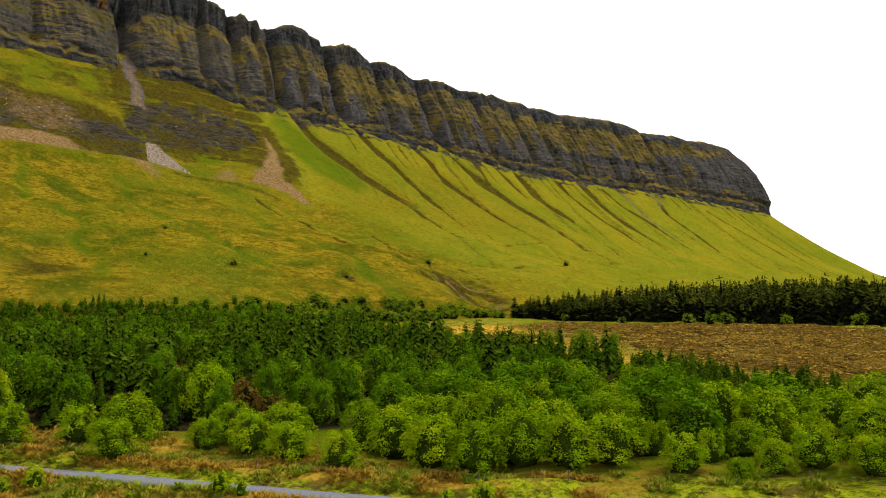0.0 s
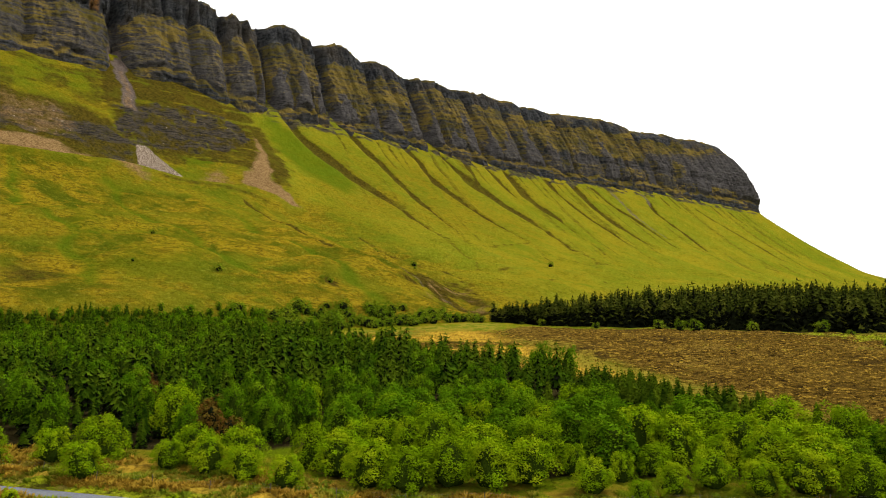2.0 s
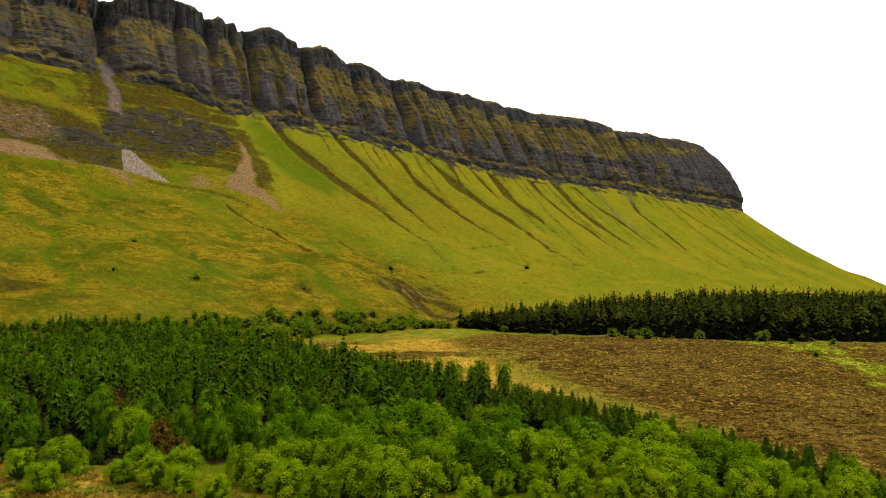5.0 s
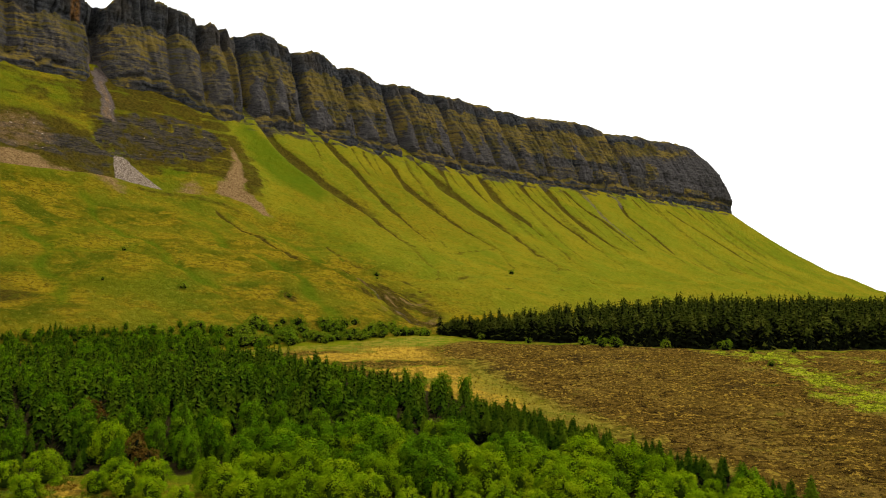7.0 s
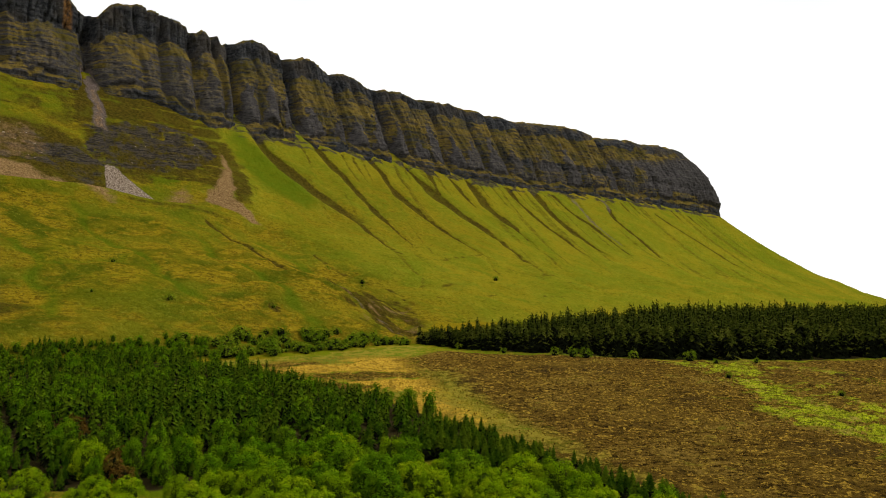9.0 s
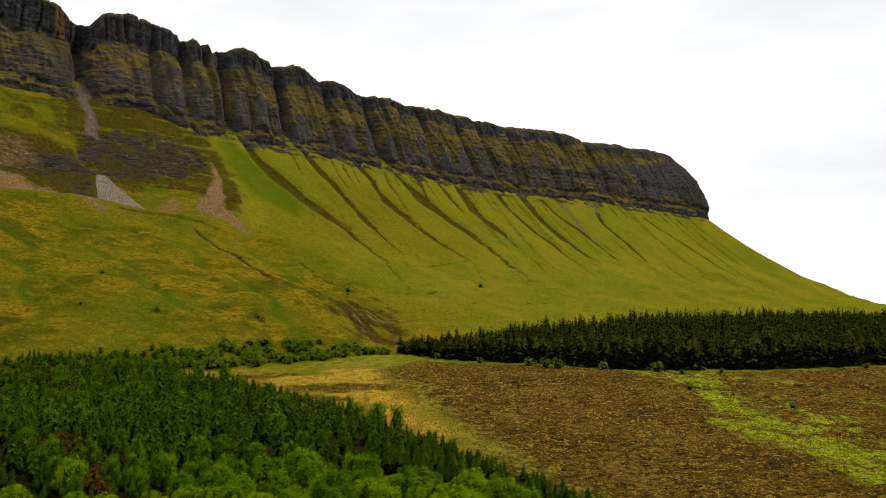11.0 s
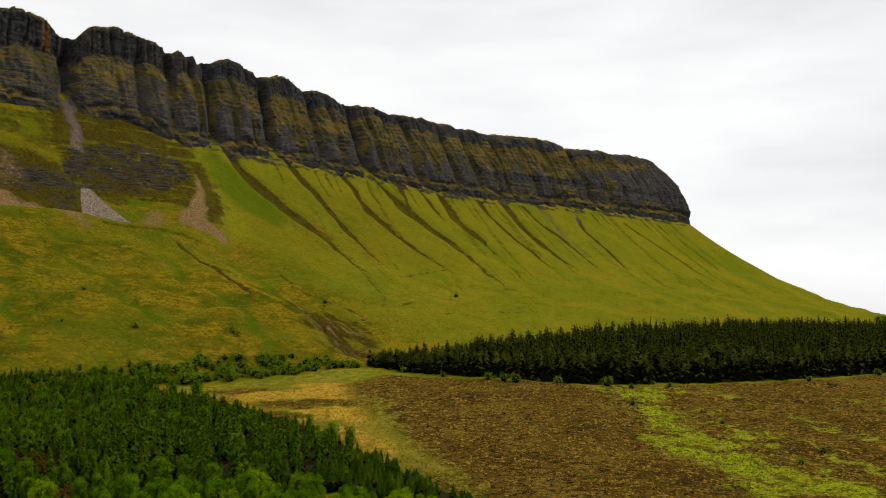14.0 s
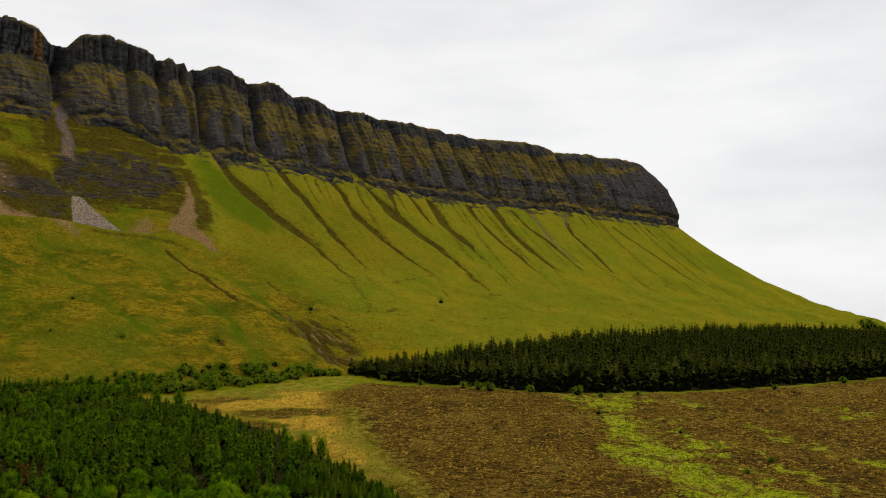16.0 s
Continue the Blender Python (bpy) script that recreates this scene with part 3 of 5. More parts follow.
def cliff_shape(w, h):
    """Corners of the cliff at w along it and the part h of its height, how bare the rock is there, and how shaly."""
    fu, fv, nu, nv = cliff_line(w, 30)
    fx, fy = to_xy(fu, fv)
    z0 = land(fx, fy) - 6
    east = smooth(720, 1000, w)
    ww = w + 3.5 * rough(w / 34, h * 3.0, 3, 21)
    # gullies, and how far a place lies from them: 0 in a gully, 1 in the middle of a rib
    cleft, gap_l, gap_r, rib_id = 0 * w, 0 * w - 1e4, 0 * w + 1e4, 0 * w
    main_l, main_r = 0 * w - 1e4, 0 * w + 1e4
    for i, (rim, foot, wide, top_deep, low_deep) in enumerate(GULLIES):
        centre = foot + (rim - foot) * h
        deep = low_deep + (top_deep - low_deep) * smooth(0.55, 0.9, h)
        g = np.maximum(0, 1 - np.abs(ww - centre) / (wide * (1.35 - 0.45 * h))) ** 1.15
        cleft = np.maximum(cleft, g * deep)
        off = ww - centre
        rib_id = np.where(off > 0, i + 1, rib_id)
        gap_l, gap_r = np.where(off > 0, centre, gap_l), np.where((off <= 0) & (gap_r > 9e3), centre, gap_r)
        if top_deep > 12:
            main_l, main_r = np.where(off > 0, centre, main_l), np.where((off <= 0) & (main_r > 9e3), centre, main_r)
    half = np.clip((gap_r - gap_l) / 2, 5, 60)
    s = np.minimum(ww - gap_l, gap_r - ww) / half
    main_half = np.clip((main_r - main_l) / 2, 10, 90)
    main = np.clip(np.minimum(ww - main_l, main_r - ww) / main_half, 0, 1)
    crest = np.interp(w, RIM_W, RIM_Z) + 4.0 + 1.2 * rough(w / 9, 0 * w, 3, 40) + 0.30 * cleft * smooth(0.9, 1.0, h)
    z = z0 + h * (crest - z0)
    brink = np.interp(w, BRINK_W, BRINK_H) + 0.035 * rough(w / 22, 0 * w, 3, 45)
    # the profile: a craggy step at the foot, a ledge, steep ribs, the crag at the rim
    step_h = h + (0.016 * rough(w / 30, 0 * w, 2, 47) + 0.016 * rough(w / 6, h * 5, 2, 49)) * smooth(0.5, 0.22, h) * smooth(0.0, 0.08, h)
    k = np.clip((step_h - 0.19) / (brink - 0.19), 0, 1)
    crag_k = np.clip((h - brink) / (1 - brink), 0, 1)
    foot_step = np.interp(step_h, [0, 0.03, 0.14, 0.19], [0, 1, 4, 14])
    back_west = foot_step + 59 * k ** 1.08 + 11 * crag_k
    back_east = foot_step + np.interp(k, [0, 0.24, 0.29, 0.42, 1.0], [0, 9, 13, 15, 48]) + 18 * crag_k ** 1.5
    back = (back_west * (1 - east) + back_east * east) * (1 - 0.34 * smooth(350, 285, w)) * (1 - 0.36 * smooth(1380, 1470, w) * smooth(1.0, 0.6, h))
    low = smooth(0.0, 0.10, brink - h) * smooth(0.17, 0.24, step_h)
    top = smooth(-0.01, 0.03, h - brink)
    spread = 0.5 + 0.9 * smooth(brink, 0.25, h)
    out = -cleft * (1 - 0.15 * low) + low * spread * (8.0 * (main ** 0.8 - 0.5) * np.clip(main_half / 40, 0.5, 1.2) + 4.5 * (np.clip(s, 0, 1) - 0.5) * (0.4 + 0.9 * wobble(rib_id * 5.1, 0 * w, 7))) * (1 - 0.3 * east)
    # bare flatirons that narrow upwards on the ribs
    apex = 0.38 + 0.36 * wobble(rib_id * 7.3, 0 * w, 6)
    facet = smooth(-0.10, 0.10, s * 1.15 - np.clip((h - 0.17) / (apex - 0.17), 0, 1.6) + 0.34 * rough(w / 7, z / 12, 4, 44)) * smooth(0.17, 0.22, step_h) * smooth(apex + 0.12, apex, h) * (1 - 0.55 * east * smooth(0.25, 0.55, wobble(rib_id * 3.7, 0 * w, 9))) * (1 - 0.45 * smooth(420, 300, w))
    out = out + 2.2 * facet * low
    # narrow flutes on the turf between
    flute = np.abs(((ww / 9.0 + 0.7 * rough(w / 24, h * 1.2, 2, 37)) % 1.0) * 2 - 1)
    out = out + low * (1 - 0.7 * facet) * 3.2 * (0.5 - flute ** 0.8) * (0.2 + 1.2 * wobble(w / 40, h * 3, 38))
    # joints and blocks of the crag
    joint = np.abs(((ww / 15 + 0.9 * rough(w / 35, 0 * w, 2, 15)) % 1.0) * 2 - 1)
    crack = np.abs(((ww / 5.3 + 0.8 * rough(w / 20, 0 * w, 2, 16)) % 1.0) * 2 - 1)
    out = out + top * (1 - 0.5 * east) * (3.0 * (wobble(w / 7, h * 4, 31) - 0.5) - 6.0 * smooth(0.16, 0.0, joint) - 2.4 * smooth(0.3, 0.0, crack))
    out = out - 3.5 * smooth(0.94, 1.0, h) ** 2
    # beds all over
    bed = z / 7.5 + 0.5 * rough(w / 130, 0 * w, 2, 18)
    fine_bed = z / 2.6 + 0.6 * rough(w / 60, 0 * w, 2, 28)
    out = out + (1 - 0.6 * top) * (0.8 * (0.5 - bed % 1.0) * (0.1 + 1.5 * wobble(w / 20, z / 14, 19)) + 0.5 * (0.5 - fine_bed % 1.0) * wobble(w / 12, z / 5, 29))
    out = out + 2.4 * rough(w / 12, z / 22, 4, 25) + 0.7 * rough(w / 4, z / 4, 2, 26)
    # where rock shows
    beds = smooth(0.40, 0.60, wobble(w / 34, z / 2.8, 27))
    foot_rock = smooth(0.17, 0.145, step_h) * (0.25 + 0.75 * beds)
    west_rock = smooth(470, 330, w) * low * (0.16 + 0.50 * beds)
    cave = smooth(850, 900, w) * smooth(1190, 1150, w) * smooth(0.32, 0.36, step_h) * smooth(0.48, 0.42, step_h) * (0.55 + 0.45 * smooth(0.3, 0.7, s))
    prow = smooth(1195, 1240, w + 60 * rough(w / 50, h * 4, 2, 35)) * smooth(0.27, 0.33, step_h) * smooth(0.80, 0.60, h - 0.15 * smooth(1300, 1450, w))
    rim_rock = smooth(-0.025, 0.03, h - brink + 0.02 * rough(w / 6, z / 6, 3, 34)) * (1 - 0.35 * east * smooth(0.45, 0.7, wobble(w / 18, h * 6, 36))) * (1 - 0.9 * smooth(0.965, 0.99, h + 0.012 * rough(w / 8, 0 * w, 2, 32)))
    bare = np.maximum.reduce([rim_rock, 0.92 * facet, foot_rock, west_rock, cave, prow, 0.75 * smooth(9, 17, cleft) * (1 - 0.6 * east), (0.20 + 0.26 * beds) * (1 - 0.4 * east)])
    face = np.maximum(-back + out * smooth(0, 0.05, h) - 3, -0.97 * CORNER_R)
    return fu + nu * face, fv + nv * face, z, bare, np.maximum.reduce([facet, west_rock, prow])


HILL_GRID = {}


class Slope:
    """The grid of the hillside: heights and ground covers, to be worked on feature by feature."""

    def __init__(self, u, d, z):
        self.u, self.d, self.z = u, d, z
        self.su, self.sd = u + 5 * rough(u / 22, d / 22, 3, 63), d + 5 * rough(u / 20, d / 20, 3, 64)
        self.covers = {name: 0 * u for name in ("heath", "shale", "scree", "tan", "lush", "dry", "mauve")}

    def lay(self, name, amount):
        self.covers[name] = np.maximum(self.covers[name], amount)

    def along(self, line, wander=3.0):
        """Distance to a line and the part of the way down it."""
        u = self.u + wander * rough(self.u / 16, self.d / 26, 2, 50)
        lo, hi = line[0][1], line[-1][1]
        return near_line(u, self.d, line), np.clip((self.d - lo) / (hi - lo), 0, 1)

    def furrow(self, line, wide, deep, dark=1.0, cover_name="heath"):
        """An eroded gully down the hillside: wide: its half width at the head, the middle and the end."""
        away, part_way = self.along(line)
        spread = np.interp(part_way, [0, 0.5, 1], wide) * (0.75 + 0.5 * wobble(self.d / 16, 0 * self.d + line[0][0], 55))
        g = np.exp(-(away / spread) ** 2)
        self.z = self.z - deep * g * (1 - 0.6 * part_way) + 0.3 * deep * np.exp(-((away - 2.1 * spread) / spread) ** 2)
        self.lay(cover_name, dark * np.exp(-(away / (1.12 * spread)) ** 4) * (1 - 0.35 * smooth(0.75, 1.0, part_way)))

    def area(self, name, ring, amount, edge=6.0):
        self.lay(name, amount * cover(self.su, self.sd, ring, edge))


def furrow_all(hill):
    """The gullies of the long eastern slope, from the western one on."""
    hill.furrow([(403, -2), (413, 41), (426, 91), (442, 130), (451, 156)], (6, 11, 7), 6.0)
    hill.furrow([(451, 154), (447, 199), (442, 262)], (4, 2.5, 1.5), 2.0, 0.8)
    hill.furrow([(493, 3), (497, 56), (495, 95), (492, 151), (497, 205)], (7, 5.5, 2), 4.5)
    hill.furrow([(572, -2), (574, 25), (569, 74), (570, 112), (573, 170), (585, 230)], (7, 5, 2), 4.5)
    hill.furrow([(637, -1), (643, 38), (646, 75), (659, 111), (665, 152)], (4, 10.5, 8), 6.0)
    hill.furrow([(665, 150), (658, 192), (630, 264)], (6, 3, 2), 2.5, 0.75)
    hill.furrow([(677, 2), (657, 45), (647, 74)], (4, 3, 3), 2.5)
    hill.furrow([(716, 4), (706, 56), (705, 80)], (3.5, 3, 2), 2.5, 0.8)
    hill.furrow([(756, 2), (733, 63), (738, 107), (731, 152)], (6, 10.5, 4), 6.0)
    hill.furrow([(837, 3), (826, 64), (821, 117), (815, 182)], (5, 5, 3), 3.5)
    hill.furrow([(897, 6), (879, 63), (871, 118), (868, 182)], (6, 8.5, 3), 5.0)
    hill.furrow([(945, 4), (940, 50), (948, 89), (926, 172)], (4, 5, 2.5), 3.0)
    hill.furrow([(990, 8), (966, 73), (954, 118), (948, 160)], (6, 5, 3), 3.0, 0.52, "mauve")
    hill.furrow([(1078, 4), (1060, 34)], (8, 5, 3), 2.0, 0.58, "mauve")
    hill.furrow([(1066, 25), (1043, 58), (1033, 114), (1006, 172)], (4, 5, 3), 3.0)
    hill.furrow([(1209, 26), (1223, 77), (1224, 150), (1212, 215)], (4, 4, 2), 2.5)
    hill.furrow([(1335, 16), (1322, 60)], (4, 3, 2), 1.5, 0.7)
    # where the gullies run out on the lower pasture
    hill.furrow([(449, 215), (430, 274), (415, 315), (385, 360)], (2.4, 3.0, 1.5), 1.6, 0.50)
    hill.furrow([(495, 200), (473, 230), (466, 255), (474, 278), (462, 319)], (2.2, 3.0, 1.5), 1.5, 0.50)
    hill.furrow([(580, 225), (560, 262), (548, 300)], (2.2, 2.6, 1.5), 1.5, 0.50)
    hill.furrow([(640, 236), (622, 272), (600, 300)], (2.2, 3.2, 1.5), 1.5, 0.50)
    hill.furrow([(728, 152), (716, 200), (700, 246)], (3.0, 2.6, 1.5), 1.5, 0.50)
    hill.furrow([(815, 182), (800, 226), (776, 262)], (2.4, 2.4, 1.5), 1.5, 0.50)
    for at in (468, 530, 545, 612, 690, 775, 800, 856, 985, 1130, 1160, 1290):
        hill.furrow([(at, 2), (at - 8, 30), (at - 12, 62)], (3, 2, 1.5), 1.2, 0.62)
    u, d = hill.u, hill.d
    hill.lay("heath", 0.46 * smooth(0.60, 0.80, wobble(u / 8 + 0.04 * d, d / 120, 61)) * smooth(330, 200, d) * smooth(360, 430, u))


def corrie(hill):
    """The broken ground of the western corrie: shale cliffs, screes, a landslip scar and turf between."""
    u, d, su, sd = hill.u, hill.d, hill.su, hill.sd
    band = cover(su, sd, [(205, 22), (240, 16), (280, 8), (322, 20), (334, 44), (306, 90), (270, 96), (240, 96), (204, 106), (196, 70)], 5)
    left = cover(su, sd, [(60, 42), (143, 52), (172, 70), (200, 72), (206, 104), (180, 146), (132, 130), (100, 122), (50, 110)], 6)
    bed = hill.z / 5.0 + 0.4 * rough(u / 70, 0 * u, 2, 71)
    crag = np.maximum(band, 0.7 * left)
    hill.z = hill.z + crag * (5.0 * (0.5 - bed % 1.0) + 3.5 * rough(u / 13, d / 13, 3, 73))
    turfy = wobble(su / 30, hill.z / 3.0, 74)
    hill.lay("shale", band * (0.40 + 0.45 * smooth(0.66, 0.40, turfy)))
    hill.lay("shale", left * (0.38 + 0.36 * smooth(0.62, 0.4, turfy)))
    stripe = 0.55 + 0.55 * smooth(0.30, 0.60, wobble(su / 34, hill.z / 2.6, 84))
    hill.lay("heath", stripe * 0.88 * cover(su, sd, [(205, -60), (300, -60), (352, -6), (362, 30), (350, 90), (318, 158), (290, 118), (252, 112), (204, 108), (190, 40)], 9))
    hill.area("heath", [(40, 24), (110, 26), (160, 40), (196, 62), (206, 118), (186, 178), (120, 168), (40, 150)], 0.84, 10)
    hill.area("heath", [(342, 30), (359, 26), (352, 70), (344, 96), (330, 156), (314, 152), (322, 110), (334, 70)], 0.80, 6)
    hill.area("dry", [(225, -22), (330, 4), (326, 24), (280, 8), (222, 22)], 1.0, 6)
    # pale boulder scree, the tan scar with its tongue, rubble slopes and the grey chute
    hill.lay("scree", cover(u, d, [(202, 104), (212, 104), (225, 124), (244, 147), (228, 154), (194, 178), (192, 152), (196, 126)], 2.5))
    hill.area("tan", [(337, 48), (341, 54), (331, 88), (322, 110), (316, 132), (316, 152), (321, 196), (308, 182), (296, 160), (286, 150), (298, 134), (312, 112), (324, 84)], 0.92, 3.5)
    hill.area("tan", [(246, 140), (276, 128), (280, 150), (250, 158)], 0.55, 6)
    hill.area("tan", [(60, 120), (132, 138), (160, 158), (186, 182), (182, 196), (140, 182), (100, 160), (60, 150)], 0.72, 6)
    hill.area("tan", [(95, 34), (150, 44), (160, 74), (150, 118), (118, 122), (92, 90)], 0.44, 10)
    chute = near_line(su, sd, [(229, -60), (224, -30), (223, 4), (221, 48)])
    hill.lay("mauve", 0.75 * smooth(10, 3, chute) * smooth(52, 20, sd))
    hill.lay("tan", 0.45 * smooth(5, 2, near_line(su, sd, [(226, -34), (222, 4), (221, 30)])))
    hill.area("lush", [(110, -30), (196, -30), (212, -34), (204, 30), (160, 22), (120, 4)], 0.55, 16)
    hill.lay("heath", 0.54 * smooth(0.36, 0.66, wobble(u / 22, d / 10, 86)) * smooth(-60, -50, d) * smooth(60, 30, d) * smooth(214, 190, u))
    hill.lay("heath", 0.60 * smooth(0.35, 0.6, wobble(u / 26, d / 14, 83)) * smooth(-60, -50, d) * smooth(150, 110, d) * smooth(372, 350, u) * smooth(198, 220, u))
    hill.area("lush", [(232, 104), (280, 104), (272, 122), (240, 122)], 0.8, 6)
    hill.area("lush", [(366, 2), (384, 2), (412, 44), (422, 86), (424, 120), (392, 140), (366, 120), (358, 80), (360, 40)], 0.88, 16)


def build_mountain():
    mountain = tagged(new("mountain"), "flat-topped mountain with dark fluted cliffs above green slopes", "mountain", kind="structure")
    # the slope below the cliffs
    w = np.arange(-420, 1441 + 173 + 700, 3.0)
    d = np.concatenate([np.arange(-72, 240, 2.6), np.arange(240, 496, 3.4)])
    W, D = np.meshgrid(w, d)
    fu, fv, nu, nv = cliff_line(W)
    u, v = fu + nu * D, fv + nv * D
    x, y = to_xy(u, v)
    hill = Slope(u, D, land(x, y))
    furrow_all(hill)
    corrie(hill)
    end = smooth(seam(u) - 20, seam(u) - 52, D)
    brow = smooth(-40, 60, u) * smooth(330, 270, u)
    crown = D - np.interp(u, [60, 119, 180, 213, 264, 300], [204, 200, 186, 186, 190, 196])
    hill.z = hill.z + brow * (8 * np.exp(-((crown + 4) / 13) ** 2) - 4 * np.exp(-((crown + 40) / 14) ** 2))
    hill.lay("heath", 0.56 * brow * np.exp(-((crown - 3) / 4) ** 2) * smooth(170, 200, u))
    # the lobe of the old landslip, with the dike down its side
    dike = [(262, 206), (265, 218), (269, 241), (273, 303), (273, 347), (287, 366), (298, 389), (287, 450)]
    lobe_edge = np.interp(D, [120, 190, 214, 241, 303, 347, 366, 389, 412], [266, 274, 280, 285, 289, 292, 300, 306, 300])
    apron = smooth(150, 200, D) * smooth(seam(u) - 18, seam(u) - 52, D)
    hill.z = hill.z + apron * (5.0 * smooth(26, -30, u - lobe_edge) * smooth(-60, 80, u) - 5.5 * np.exp(-((u - lobe_edge - 30) / 22) ** 2)) + apron * 3.0 * rough(u / 70, D / 55, 2, 67)
    line = near_line(u + 2 * rough(u / 12, D / 12, 2, 77), D, dike)
    hill.z = hill.z - 2.4 * np.exp(-(line / 2.6) ** 2) * smooth(424, 405, D) + 0.9 * np.exp(-((line - 5.5) / 3) ** 2)
    hill.lay("heath", np.clip(1.35 - line / 4.0, 0, 1))
    for path, dark in (([(340, 253), (340, 287), (354, 316), (357, 353), (351, 385)], 0.60), ([(583, 258), (607, 277), (650, 281), (690, 284), (664, 340)], 0.46), ([(475, 252), (520, 238), (576, 219)], 0.5), ([(627, 249), (686, 250)], 0.5), ([(386, 376), (456, 370), (545, 356), (607, 350)], 0.52)):
        trod = near_line(u + 4 * rough(u / 14, D / 14, 3, 96), D, path)
        hill.z = hill.z - 1.0 * np.exp(-(trod / 2.4) ** 2)
        hill.lay("heath", dark * np.exp(-(trod / 3.0) ** 4) * (0.55 + 0.7 * wobble(u / 7, D / 7, 97)))
    hill.lay("lush", 0.62 * np.exp(-((u - lobe_edge - 24) / 12) ** 2) * smooth(190, 230, D) * smooth(370, 330, D))
    # the torn bank at its foot
    torn = cover(u + 3 * rough(u / 10, D / 10, 2, 62), D, [(282, 366), (306, 350), (332, 346), (350, 358), (346, 388), (332, 424), (318, 448), (296, 462), (282, 454), (277, 420)], 9)
    gash = cover(u + 3 * rough(u / 8, D / 8, 2, 65), D, [(288, 368), (304, 374), (310, 396), (306, 436), (298, 452), (290, 440), (294, 408)], 3)
    streak = wobble(u / 3.5, D / 16, 69)
    hill.lay("heath", torn * (0.34 + 0.5 * smooth(0.35, 0.6, streak)))
    hill.lay("heath", 0.85 * torn * bump(u, D, 334, 404, 8, 30) * smooth(0.3, 0.55, streak))
    hill.lay("tan", 0.46 * torn * smooth(0.62, 0.80, wobble(u / 4, D / 9, 78)))
    hill.lay("heath", 0.9 * gash)
    hill.lay("tan", 0.5 * gash * smooth(0.5, 0.7, streak))
    hill.lay("mauve", 0.62 * np.exp(-(near_line(u + 2 * rough(u / 6, D / 6, 2, 80), D, [(290, 394), (297, 430), (290, 452)]) / 2.6) ** 2))
    hill.z = hill.z + torn * (1.6 * rough(u / 7, D / 12, 3, 60) - 1.5) - 2.0 * gash * smooth(452, 430, D)
    # rills, hollows and hummocks of the pasture
    for rill in ([(150, 205), (158, 260), (172, 300), (168, 350), (176, 410)], [(235, 250), (232, 300), (240, 350), (236, 400), (228, 450)], [(90, 210), (84, 280), (98, 340), (92, 420)], [(104, 346), (124, 342), (146, 336), (160, 322)], [(40, 220), (52, 300), (44, 380)]):
        cut = near_line(u + 5 * rough(u / 20, D / 20, 2, 72), D, rill)
        hill.z = hill.z - 1.6 * np.exp(-(cut / 3.6) ** 2) * end
        hill.lay("lush", 0.72 * np.exp(-(cut / 5.0) ** 2))
    for at, down, long, high in ((140, 376, 26, 20), (206, 314, 24, 16), (250, 292, 22, 18), (182, 412, 30, 16), (110, 300, 26, 20), (215, 392, 20, 14), (70, 372, 24, 18)):
        lump = bump(u, D, at, down, long, high)
        hill.z = hill.z + 2.6 * lump * end
        hill.lay("dry", 0.95 * smooth(0.25, 0.7, lump + 0.3 * rough(u / 14, D / 9, 3, 75)))
    hill.lay("heath", 0.62 * bump(u, D, 70, 400, 20, 26) + 0.45 * bump(u, D, 168, 400, 30, 12) * wobble(u / 4, D / 3, 76))
    hill.lay("heath", 0.75 * smooth(0.5, 0.8, bump(u, D, 218, 418, 6, 10) + 0.3 * rough(u / 5, D / 5, 2, 79)))
    hill.lay("heath", 0.66 * bump(u, D, 424, 341, 18, 4) + 0.7 * bump(u, D, 640, 305, 30, 5, -0.1))
    hill.lay("lush", 0.42 * smooth(0.5, 0.8, wobble(u / 60, D / 120, 81)))
    hill.lay("lush", 0.34 * smooth(225, 285, D) * smooth(345, 290, D) * smooth(420, 520, u) * (0.5 + 0.8 * wobble(u / 45, D / 18, 85)))
    hill.lay("dry", 0.18 + smooth(170, 210, D) * smooth(420, 310, u) * (0.50 + 0.35 * smooth(0.3, 0.6, wobble(u / 40, D / 30, 82))))
    hill.lay("dry", 0.66 * smooth(350, 300, u))
    hill.lay("dry", (0.30 + 0.25 * wobble(u / 30, D / 70, 98)) * smooth(10, 60, D) * smooth(260, 180, D) * smooth(330, 380, u) * smooth(760, 520, u))
    hill.lay("shale", 0.62 * smooth(14, 3, D) * smooth(340, 400, u) * smooth(0.3, 0.6, wobble(u / 14, D / 5, 68)))
    hollow = smooth(200, 280, D) * end
    z = hill.z + hollow * 2.6 * rough(u / 40, D / 26, 4, 90) + 0.9 * rough(u / 30, D / 60, 3, 91) * smooth(0, 60, D) * end - 7 * smooth(seam(u) - 16, seam(u), D)
    # sheep-trod steps along the contours
    z = z + 0.22 * np.sin(6.283 * (z / 1.5 + 0.8 * rough(u / 25, D / 25, 2, 92))) * smooth(190, 230, D) * end
    HILL_GRID.update(w=w, d=d, z=z)
    slope = link("slope", np.stack([x, y, z], -1).reshape(-1, 3), sheet(*x.shape), HILL, mountain)
    tagged(slope, "steep green pasture furrowed by dark eroded gullies")
    for name, values in hill.covers.items():
        layer(slope, name, values)
    # the cliffs
    w = np.concatenate([np.arange(-420, 60, 3.0), np.arange(60, 1000, 1.3), np.arange(1000, CORNER_U + 173 + 240, 1.8)])
    h = np.linspace(0, 1, 140)
    W, Hh = np.meshgrid(w, h)
    u, v, z, crag, shaly = cliff_shape(W, Hh)
    x, y = to_xy(u, v)
    cliff = link("cliff", np.stack([x, y, z], -1).reshape(-1, 3), sheet(*x.shape), ROCK, mountain)
